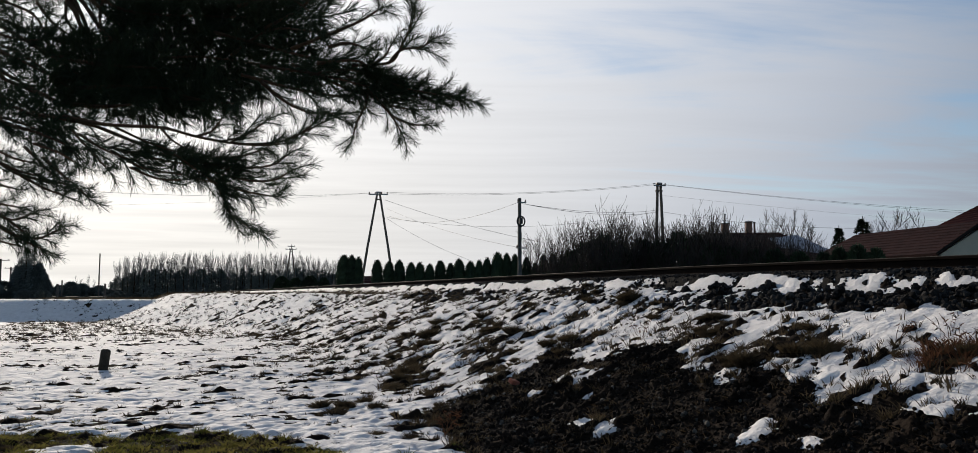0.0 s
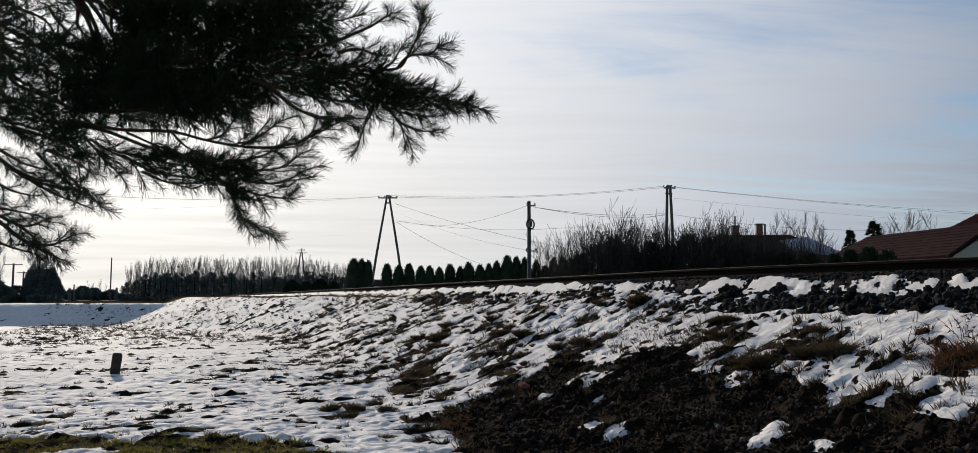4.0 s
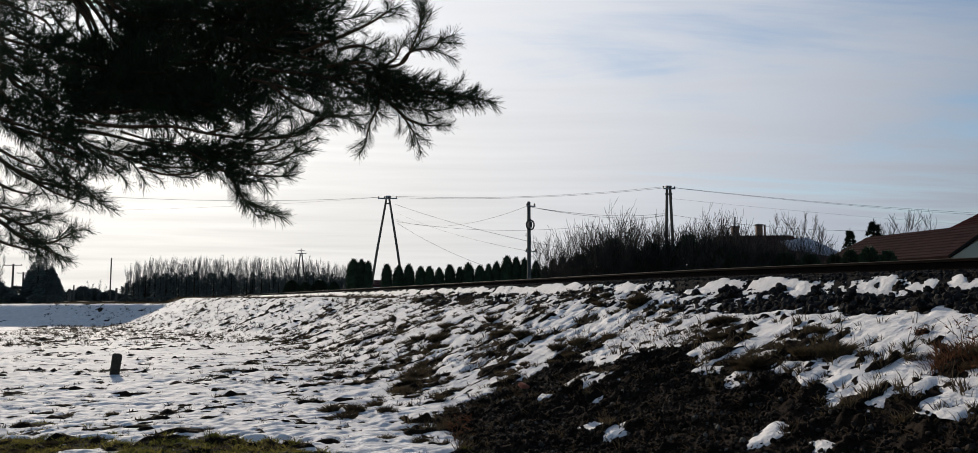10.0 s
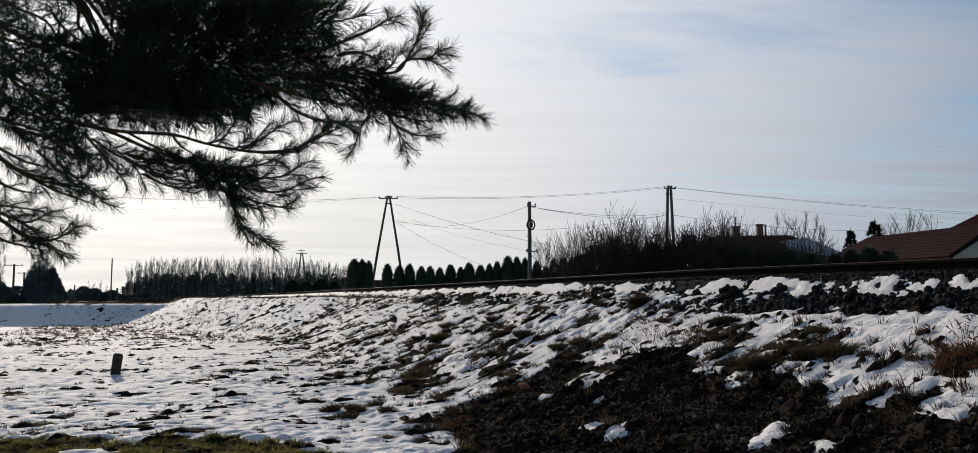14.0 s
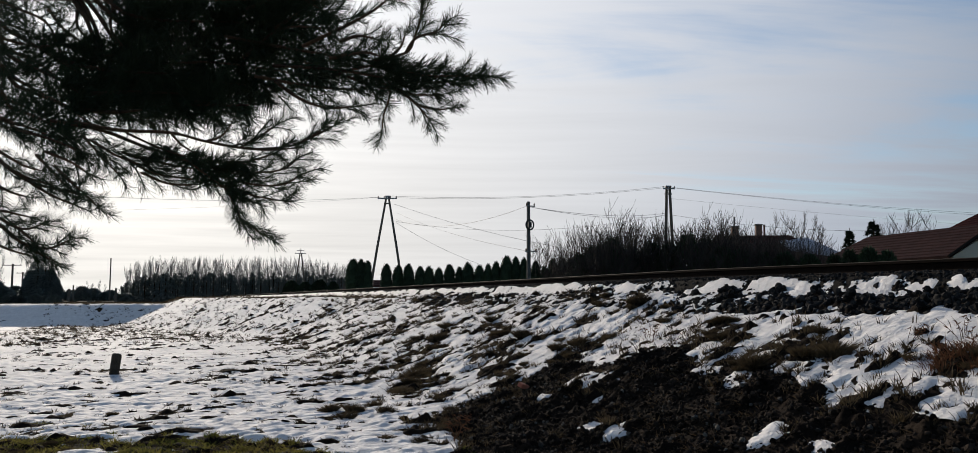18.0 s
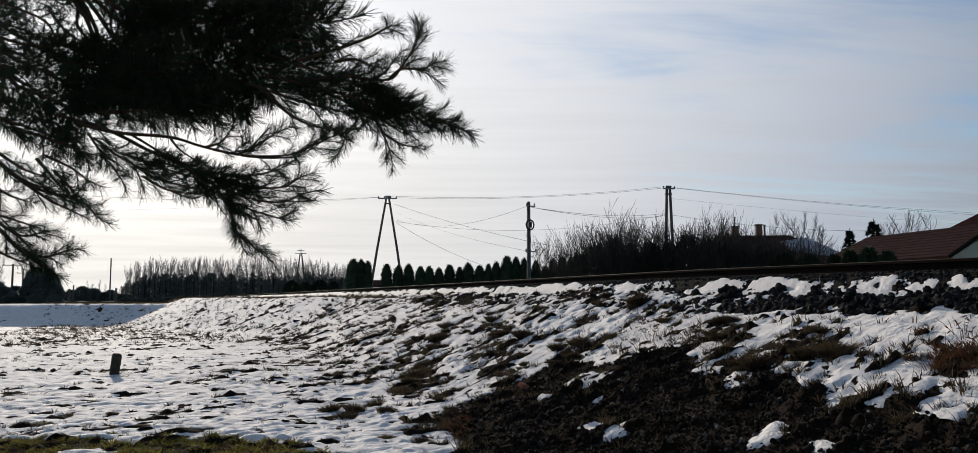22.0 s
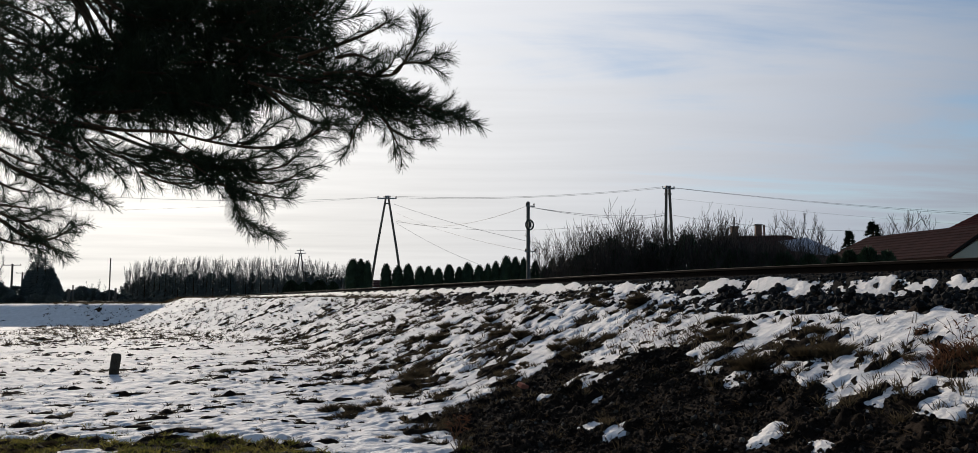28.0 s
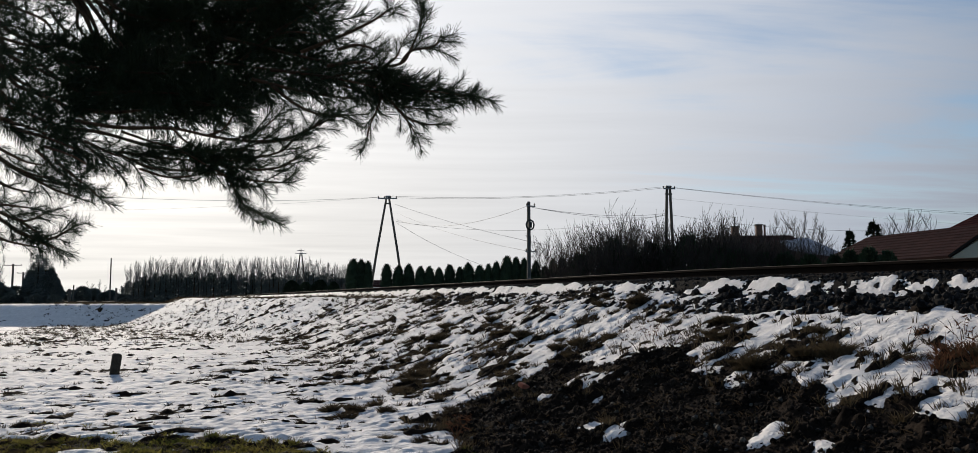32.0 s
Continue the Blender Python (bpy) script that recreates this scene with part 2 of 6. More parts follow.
def bevelled_box(sx, sy, sz, bevel=0.01, seg=2, z0=0.0):
    bm = bmesh.new()
    bmesh.ops.create_cube(bm, size=1, matrix=Matrix.Translation((0, 0, z0 + sz / 2)) @ Matrix.Diagonal((sx, sy, sz, 1)))
    bmesh.ops.bevel(bm, geom=bm.edges[:], offset=bevel, segments=seg, affect="EDGES", profile=0.6)
    return bm


def part(name, shape, material, parent, label="", m=None, smooth=False, kind=""):
    """Links a Buf, a bmesh or a mesh as one object under a thing or a part (or alone)."""
    if isinstance(shape, Buf):
        me = shape.mesh(name, material, smooth)
    elif isinstance(shape, bmesh.types.BMesh):
        me = bpy.data.meshes.new(name)
        shape.to_mesh(me)
        shape.free()
        me.materials.append(material)
        if smooth:
            me.polygons.foreach_set("use_smooth", [True] * len(me.polygons))
    else:
        me = shape
    ob = new(name, me)
    ob.parent = parent
    if m is not None:
        ob.matrix_basis = m
    return tagged(ob, label, kind=kind)


def thing(name, m, label, category, group="", kind=""):
    ob = new(name)
    ob.empty_display_size = 0.2
    ob.matrix_basis = m
    return tagged(ob, label, category, group, kind)


def hash2(ix, iy, seed):
    h = (ix.astype(np.int64) * 374761393 + iy.astype(np.int64) * 668265263 + seed * 1442695041) & 0xFFFFFFFF
    h = ((h ^ (h >> 13)) * 1274126177) & 0xFFFFFFFF
    return ((h ^ (h >> 16)) & 0xFFFF) / 65535.0


def value_noise(x, y, seed=0):
    ix, iy = np.floor(x), np.floor(y)
    fx, fy = x - ix, y - iy
    fx, fy = fx * fx * fx * (fx * (6 * fx - 15) + 10), fy * fy * fy * (fy * (6 * fy - 15) + 10)
    a, b, c, d = hash2(ix, iy, seed), hash2(ix + 1, iy, seed), hash2(ix, iy + 1, seed), hash2(ix + 1, iy + 1, seed)
    return (a + (b - a) * fx + (c - a) * fy + (a - b - c + d) * fx * fy) * 2 - 1


def fbm(x, y, octaves=4, seed=0, gain=0.5):
    s, amp, tot = 0.0, 1.0, 0.0
    for o in range(octaves):
        c, n = math.cos(0.7 * o), math.sin(0.7 * o)
        s = s + amp * value_noise((x * c - y * n) * 2 ** o, (x * n + y * c) * 2 ** o, seed + o * 7)
        tot, amp = tot + amp, amp * gain
    return s / tot


def smooth(a, b, x):
    t = np.clip((x - a) / (b - a), 0, 1)
    return t * t * (3 - 2 * t)


# ---------------------------------------------------------------- ground: u runs across the railway bank, v along the track
NU, NV = 0.9373, 0.3486
RAIL_U, RAIL_TOP = 8.48, 2.0
BED_U = (7.72, 7.90, 8.2, 8.6, 9.2, 9.8, 10.4, 10.7, 11.3)
BED_H = (-0.40, -0.20, -0.166, -0.17, -0.18, -0.18, -0.18, -0.18, -0.3)


def to_xy(u, v):
    return NU * u - NV * v, NV * u + NU * v


def base_height(u, v):
    """The large form: flat yard, railway bank, and the road ramp that crosses behind."""
    x, y = to_xy(u, v)
    us = np.minimum(u + 7.6 * smooth(24, 54, v), np.maximum(u, 7.25))
    us = us + 0.22 * fbm(u * 0.25, v * 0.35, 2, 5) * smooth(2, 4, u) * smooth(8.0, 6.5, u)
    z = 0
    for k in (-0.3, -0.1, 0.1, 0.3):
        z = z + np.interp(us + k, (2.5, 3.6, 5.5, 7.2, 7.95, 8.2, 11.4, 14.5, 30.0, 400.0), (0.0, 0.12, 0.80, 1.46, 1.64, 1.68, 1.70, 1.25, 1.1, 0.9)) / 4
    ramp = 1.14 * np.clip((y - 43.2 - 1.3 * fbm(x * 0.11, y * 0.02, 2, 9)) / 2.5, 0, 1) - 0.3 * smooth(80, 300, y)
    z = np.maximum(z, ramp)
    z = z + 0.05 * fbm(u * 0.5, v * 0.5, 3, 2) * smooth(8.1, 7.4, u) * smooth(60, 30, v)
    return z


def ellipse(u, v, rag, cu, cv, lu, lv, ru):
    """1 inside a soft streak from (cu, cv) to (lu, lv) of half-width ru."""
    du, dv = lu - cu, lv - cv
    q = max(du * du + dv * dv, 1e-6)
    t = np.clip(((u - cu) * du + (v - cv) * dv) / q, 0, 1)
    d = np.sqrt((u - cu - t * du) ** 2 + (v - cv - t * dv) ** 2)
    return smooth(1.25, 0.55, d / ru + rag)


BARE = [(3.2, 12.3, 4.2, 14.2, 0.30), (4.2, 14.6, 4.8, 15.8, 0.33), (4.8, 16.0, 5.8, 17.6, 0.28), (3.7, 12.3, 4.5, 12.6, 0.26), (4.5, 12.5, 5.5, 13.0, 0.28), (5.4, 14.0, 6.1, 16.0, 0.28),
        (4.4, 18.6, 5.1, 20.0, 0.26), (4.6, 23.5, 5.0, 25.0, 0.28), (5.2, 10.95, 6.0, 10.45, 0.44), (6.95, 11.9, 7.1, 11.7, 0.16), (6.42, 8.9, 6.46, 8.6, 0.12), (5.95, 8.4, 6.0, 8.1, 0.16),
        (5.7, 6.45, 5.8, 6.15, 0.17), (6.05, 5.3, 5.85, 4.7, 0.24), (6.26, 7.0, 6.3, 6.9, 0.10), (5.41, 6.95, 5.44, 6.75, 0.18), (3.3, 15.0, 3.9, 15.3, 0.20)]
PATCH = [(4.58, 8.9, 4.68, 8.45, 0.25), (4.46, 8.3, 4.3, 8.1, 0.12), (3.8, 7.38, 3.86, 7.2, 0.13), (4.0, 6.95, 3.84, 6.88, 0.12), (4.5, 5.48, 4.3, 5.33, 0.13), (4.4, 4.86, 4.42, 4.68, 0.08), (5.1, 4.41, 5.15, 4.30, 0.09), (4.03, 9.0, 4.05, 8.9, 0.07),
         (5.25, 9.45, 6.15, 10.25, 0.42), (4.6, 10.9, 5.4, 11.9, 0.40), (3.2, 10.5, 4.0, 11.3, 0.42)]


CLEAR = [(6.45, 10.0, 6.55, 4.3, 0.40)]


def snow_amount(u, v):
    """Above 0 the snow lies; below 0 the soil shows."""
    x, y = to_xy(u, v)
    bank = smooth(2.0, 4.2, u)
    streak = fbm(u * 0.75 + v * 0.25, v * 1.7 - u * 0.4, 4, 11)
    fine = fbm(u * 3.4, v * 4.0, 4, 17, 0.62)
    m = 0.66 + 0.12 * bank - 0.30 * bank * smooth(9, 6, v) - smooth(6.3, 6.05, u) * smooth(5.55, 5.8, u) * smooth(10.5, 8.5, v) * (-0.1 + 1.1 * fbm(u * 5.0, v * 2.6, 3, 117)) + (0.30 + 0.62 * bank) * streak + (0.55 + 0.55 * bank) * fine
    edge = np.minimum(5.24 + 0.5 * np.exp(-((v - 8.4) / 0.45) ** 2) - 0.06 * smooth(6.0, 5.0, v) - u, 9.75 + 0.75 * (u - 2.9) - v) + 0.34 * fbm(u * 1.9, v * 1.9, 4, 23)
    edge = np.minimum(edge, u - 2.60 - 0.14 * (v - 8.0))
    m = m - 2.3 * smooth(-0.10, 0.30, edge)
    strip = smooth(0.52, 0.30, np.abs(u - 7.20 + 0.10 * fbm(v * 0.6, u, 2, 3))) * smooth(13.0, 9.0, v)
    m = m - 2.0 * strip * (0.65 + 0.6 * fbm(u * 2.5, v * 1.5, 3, 41))
    m = m - 1.5 * smooth(0.6, 0.25, np.abs(u - 7.2)) * smooth(12, 18, v) * smooth(70, 35, v) * (0.25 + 1.2 * fbm(u * 4, v * 1.2, 3, 47))
    m = m - 2.0 * smooth(7.84, 7.94, u + 0.08 * fbm(u, v * 2.4, 3, 7)) - 1.3 * smooth(7.4, 7.6, u) * smooth(17, 9, v) * (0.72 + 1.9 * fbm(u * 4.0, v * 2.0, 3, 109))
    rag = 0.8 * fbm(u * 3.1, v * 3.1, 4, 31)
    tuft = 0.75 + 0.9 * fbm(u * 3.6, v * 5.0, 3, 113)
    for b in BARE:
        m = m - 1.25 * ellipse(u, v, rag, *b[:4], b[4] * 0.8) * tuft
    for b in CLEAR:
        m = m + 0.8 * ellipse(u, v, rag, *b)
    # small holes where tufts come through
    m = m - (0.35 + 0.5 * bank) * smooth(0.18, 0.55, fbm(u * 4.2 - v * 0.8, v * 6.5, 3, 151))
    m = m - 0.6 * smooth(10.5, 8.0, v) * bank * smooth(0.12, 0.45, fbm(u * 8.0, v * 7.0, 3, 157))
    for b in PATCH:
        m = m + 2.25 * ellipse(u, v, rag, *b)
    m = m - 1.5 * smooth(9.6, 8.5, y + 0.30 * (x + 4.6) + 0.8 * fbm(x * 0.9, y * 1.5, 3, 53)) * smooth(2.4, 1.2, u) * (0.75 + 1.1 * fbm(x * 1.3, y * 2.6, 3, 59))
    shade_side = smooth(42, 44, y)
    m = m - 4.0 * smooth(-2.0, -5.5, v + 1.2 * fbm(u * 0.6, v * 0.6, 3, 101))
    return m + 0.9 * shade_side - 6.0 * smooth(46.6, 47.4, y) * smooth(1.0, -2.0, u)


def soil_height(u, v):
    near = smooth(66, 42, v)
    bare = smooth(0.5, -0.5, snow_amount(u, v))
    bank = smooth(1.8, 3.8, u)
    poke = np.maximum(0, fbm(u * 2.5 + v * 0.4, v * 5.8, 3, 91) + 0.30 * fbm(u * 1.1, v * 1.6, 2, 93) - 0.20)
    d = 0.025 * fbm(u * 1.6, v * 1.6, 3, 61) + (0.115 + 0.045 * bank + 0.06 * smooth(24, 36, v)) * poke * (1 - 0.4 * smooth(13, 9, v) * smooth(5.6, 6.0, u)) + (0.09 + 0.03 * bank * smooth(12, 8, v)) * np.maximum(0, fbm(u * 6.0, v * 8.0, 2, 97) - 0.25) + (0.028 * fbm(u * 6, v * 6, 3, 67) + 0.022 * np.abs(fbm(u * 13, v * 13, 2, 71))) * (0.35 + 0.65 * bare)
    return base_height(u, v) + d * near * smooth(8.3, 7.9, u)


def shoulder(u, v):
    """Ballast shoulder under the rail, where snow may lie too."""
    return np.where((u > 7.6) & (u < 8.35), np.interp(u, BED_U, BED_H) + RAIL_TOP - 0.045 * np.clip((12.0 - v) / 6.0, 0, 1), -9.0)


def snow_height(u, v):
    m = snow_amount(u, v)
    near = smooth(66, 42, v)
    bank = smooth(2.0, 4.0, u)
    r = 0.018 * fbm(u * 2.6, v * 3.2, 3, 73) + (1 - bank) * (0.021 * fbm(u * 5.0, v * 11.0, 3, 79) + 0.020 * fbm(u * 9, v * 15, 2, 83)) + bank * (1 - 0.5 * smooth(13, 8, v)) * (0.016 * fbm(u * 3.0 - v * 1.2, v * 6.5, 3, 79) + 0.026 * fbm(u * 10 - v * 3, v * 12, 2, 83))
    return np.maximum(base_height(u, v), shoulder(u, v)) + 0.020 * near + (0.030 - 0.012 * bank * smooth(13, 9, v)) * np.tanh(m * 1.8) + r * (0.35 + 0.65 * near) * (1 - 0.7 * smooth(7.4, 7.7, u))


def steps(*spans):
    """Grid lines: (from, to, first step, last step) spans laid end to end."""
    out = []
    for a, b, s, e in spans:
        n = max(2, int((b - a) / ((s - e) / math.log(s / e) if s != e else s)))
        w = np.linspace(0, 1, n + 1)
        out.append(a + (b - a) * ((e / s) ** w - 1) / (e / s - 1) if s != e else a + (b - a) * w)
    return np.unique(np.concatenate(out).round(4))


def sheet(name, us, vs, height, material, keep=None):
    U, V = np.meshgrid(us, vs)
    X, Y = to_xy(U, V)
    Z = height(U, V)
    co = np.stack([X, Y, Z], -1).reshape(-1, 3)
    w = len(us)
    i, j = np.meshgrid(np.arange(len(us) - 1), np.arange(len(vs) - 1))
    a = (j * w + i).ravel()
    quads = np.stack([a, a + 1, a + w + 1, a + w], -1)
    if keep is not None:
        k = keep(U, V).ravel()
        quads = quads[k[quads].any(1)]
    used = np.unique(quads)
    back = np.zeros(len(co), np.int64)
    back[used] = np.arange(len(used))
    co, quads = co[used], back[quads]
    me = bpy.data.meshes.new(name)
    me.vertices.add(len(co))
    me.vertices.foreach_set("co", co.astype(np.float32).ravel())
    me.loops.add(quads.size)
    me.loops.foreach_set("vertex_index", quads.astype(np.int32).ravel())
    me.polygons.add(len(quads))
    me.polygons.foreach_set("loop_start", np.arange(0, quads.size, 4, dtype=np.int32))
    me.polygons.foreach_set("use_smooth", np.ones(len(quads), bool))
    me.update(calc_edges=True)
    me.materials.append(material)
    return new(name, me)


GU = steps((-1600, -7, 300, 0.5), (-7, 2, 0.06, 0.045), (2, 8.4, 0.03, 0.03), (8.4, 12, 0.12, 0.3), (12, 1600, 0.5, 300))
GV = steps((-400, -8, 60, 0.5), (-8, 2, 0.25, 0.12), (2, 3.4, 0.1, 0.04), (3.4, 11, 0.03, 0.03), (11, 25, 0.032, 0.09), (25, 60, 0.09, 0.35), (60, 2600, 0.5, 300))
ground = tagged(sheet("ground", GU, GV, soil_height, M_SOIL), "dark bare soil and winter grass of a railway bank", "ground", kind="structure")
SU, SV = GU[(GU > -160) & (GU < 8.3)], GV[(GV > -8) & (GV < 260)]
snow = tagged(sheet("snow_cover", SU, SV, snow_height, M_SNOW, lambda u, v: snow_amount(u, v) > -0.55), "thin patchy melting snow on the ground", "snow", kind="structure")


# ---------------------------------------------------------------- stones and grass on the bank
def stone_mesh(seed):
    rnd = random.Random(seed)
    bm = bmesh.new()
    bmesh.ops.create_icosphere(bm, subdivisions=1, radius=0.5)
    for v in bm.verts:
        v.co *= rnd.uniform(0.65, 1.15)
    me = bpy.data.meshes.new("stone")
    bm.to_mesh(me)
    bm.free()
    return me


STONES = [stone_mesh(s) for s in range(7)]
for me in STONES:
    me.materials.append(M_STONE)


def scatter(n, u0, u1, v0, v1, seed, accept):
    rng = np.random.RandomState(seed)
    u, v = rng.uniform(u0, u1, n), rng.uniform(v0, v1, n)
    show = soil_height(u, v) - snow_height(u, v)
    k = accept(snow_amount(u, v), u, v, rng.rand(n), show)
    u, v = u[k], v[k]
    x, y = to_xy(u, v)
    return x, y, soil_height(u, v), show[k], u, v


def lay_stones():
    x, y, z, e, u, v = scatter(2600, 2.6, 5.6, 3.6, 10.5, 5, lambda m, u, v, r, e: m < -0.35)
    rnd = random.Random(3)
    for i in range(min(300, len(x))):
        s = rnd.choice((0.03, 0.035, 0.04, 0.05, 0.07)) * rnd.uniform(0.8, 1.3)
        m4 = pose(x[i], y[i], z[i] + s * 0.15, rnd.uniform(0, 360), rnd.uniform(0, 360), rnd.uniform(0, 360)) @ Matrix.Diagonal((s, s * rnd.uniform(0.7, 1.3), s * 0.7, 1))
        part("stone", STONES[i % 7], M_STONE, ground, m=m4)

    def heap(name, material, label, spots, lo, hi, seed):
        rnd2 = random.Random(seed)
        buf = Buf()
        forms = [([w.co.copy() for w in me.vertices], [tuple(p.vertices) for p in me.polygons]) for me in STONES]
        for a, b, c in spots:
            s = lo + (hi - lo) * rnd2.random() ** 1.7
            m4 = pose(a, b, c + s * 0.12, rnd2.uniform(0, 360), rnd2.uniform(0, 360), rnd2.uniform(0, 360)) @ Matrix.Diagonal((s, s * rnd2.uniform(0.7, 1.3), s * 0.75, 1))
            vs, fs = rnd2.choice(forms)
            o = len(buf.v)
            buf.v += [m4 @ q for q in vs]
            buf.f += [tuple(o + k for k in f) for f in fs]
        part(name, buf, material, ground, label, kind="stuff")
    heap("soil_clods", M_CLOD, "dark crumbling clods of earth", list(zip(x, y, z))[300:] + list(zip(*scatter(17000, 2.4, 5.7, 3.4, 11.5, 8, lambda m, u, v, r, e: m < -0.15)[:3])), 0.014, 0.062, 4)
    heap("ballast_spill", M_LOOSEBALLAST, "dark track ballast spilled down the bank", list(zip(*scatter(9000, 6.75, 7.9, 4.5, 24, 9, lambda m, u, v, r, e: m < 0.05 + 0.1 * (r > 0.8))[:3])), 0.04, 0.12, 6)
    rng = np.random.RandomState(10)
    u, v = rng.uniform(7.72, 8.38, 9000), 3.5 + 40 * rng.rand(9000) ** 1.6
    bare = (snow_amount(u, v) < 0.05) | (rng.rand(9000) < 0.04)
    u, v = u[bare], v[bare]
    x, y = to_xy(u, v)
    z = np.interp(u, BED_U, BED_H) + RAIL_TOP - 0.045 * np.clip((12.0 - v) / 6.0, 0, 1)
    heap("shoulder_ballast", M_LOOSEBALLAST, "dark ballast stones along the sleepers", list(zip(x, y, z)), 0.03, 0.08, 7)


lay_stones()


def grass():
    """Blades in tufts; each stretch of grass is one mesh."""
    def tufts(name, material, label, spots, blades, height, seed, flat=0.5):
        random.seed(seed)
        buf = Buf()
        for a, b, c in spots:
            k = random.uniform(0.5, 1.25)
            for _ in range(int(blades * k)):
                w = random.uniform(0, 2 * math.pi)
                r = random.random() * 0.05 * k
                lean = random.uniform(0.1, 1.0) * flat
                d = Vector((math.cos(w) * lean, math.sin(w) * lean, 1)).normalized() * height * k * random.uniform(0.5, 1.15)
                buf.blade(Vector((a + math.cos(w) * r, b + math.sin(w) * r, c - 0.01)), d, 0.0022 + 0.0004 * abs(b) ** 0.5)
        ob = part(name, buf, material, None, label, kind="stuff")
        tagged(ob, category="grass")
    s = scatter(26000, 2.4, 7.7, 3.8, 30, 21, lambda m, u, v, r, e: (e > -0.02) & (m > -1.2) & (r < 0.42) & ((np.abs(u - 7.2) > 0.5) | (v > 12)))
    tufts("bank_grass", M_DRYGRASS, "withered brown grass on the railway bank", list(zip(*s[:3])), 14, 0.10, 1, 1.0)
    s = scatter(26000, -9, 3.2, 8, 30, 22, lambda m, u, v, r, e: (e > -0.02) & (r < 0.85 - 0.034 * (v - 8)))
    tufts("yard_grass", M_DRYGRASS, "short withered grass showing through the snow", list(zip(s[0], s[1], s[2])), 8, 0.06, 2, 1.3)
    s = scatter(16000, -7, 7.7, 28, 62, 27, lambda m, u, v, r, e: (e > -0.04) & (r < 0.36))
    tufts("far_bank_grass", M_DRYGRASS, "withered grass along the far bank", list(zip(s[0], s[1], s[2] + 0.03)), 9, 0.14, 7, 1.0)
    s = scatter(9000, -6, 2.6, 7.0, 11.6, 24, lambda m, u, v, r, e: m < 0.0)
    tufts("lawn_grass", M_GREENGRASS, "flattened green grass in the thawed lawn strip", list(zip(*s[:3])), 13, 0.06, 3, 1.4)
    s = scatter(5000, -7, 2.6, -4.0, 7.4, 28, lambda m, u, v, r, e: (e > -0.01) & (r < 0.8))
    tufts("near_lawn_grass", M_GREENGRASS, "flattened grass of the lawn under the pine", list(zip(*s[:3])), 9, 0.06, 8, 1.4)
    s = scatter(900, 5.2, 7.0, 3.8, 12, 25, lambda m, u, v, r, e: (m > -0.1) & (r < 0.35))
    tufts("dry_stalks", M_DRYGRASS, "thin dry stalks standing in the snow", list(zip(*s[:3])), 4, 0.17, 4, 0.5)
    s = scatter(1600, 5.5, 6.4, 3.9, 5.5, 29, lambda m, u, v, r, e: (np.hypot((u - 5.95) / 0.35, (v - 4.95) / 0.45) < 0.6 + 0.5 * r) & (r < 0.6))
    tufts("rust_grass", M_STALK, "rust-brown dead grass at the end of the bank", list(zip(*s[:3])), 5, 0.13, 9, 1.2)
    s = scatter(4200, 2.4, 5.3, 3.6, 9.8, 26, lambda m, u, v, r, e: (m < -0.3) & (r < 0.14 + 0.5 * (fbm(u * 1.3, v * 1.3, 2, 161) > 0.22)))
    tufts("soil_straw", M_STRAW, "dead straw lying on the dark soil", list(zip(*s[:3])), 5, 0.06, 5, 2.6)


grass()


def tuft_thing(seed, wide, tall, blades):
    """A dome of withered blades, dense in the middle and combed outwards."""
    random.seed(seed)
    mound = Buf()
    for k in range(blades):
        w, q = random.uniform(0, 2 * math.pi), random.random() ** 0.6
        r = q * wide
        lean = 0.15 + 0.85 * q
        d = Vector((math.cos(w) * lean, math.sin(w) * lean, 1.0)).normalized() * tall * random.uniform(0.45, 1.0) * (1.15 - 0.35 * q)
        mound.blade(Vector((math.cos(w) * r, math.sin(w) * r, -0.02)), d, 0.0032)
    ob = part("grass_tussock", mound, M_DRYGRASS, None)
    return tagged(ob, "dense withered grass tussock on the snowy bank", "grass tussock", "tussocks on the bank")


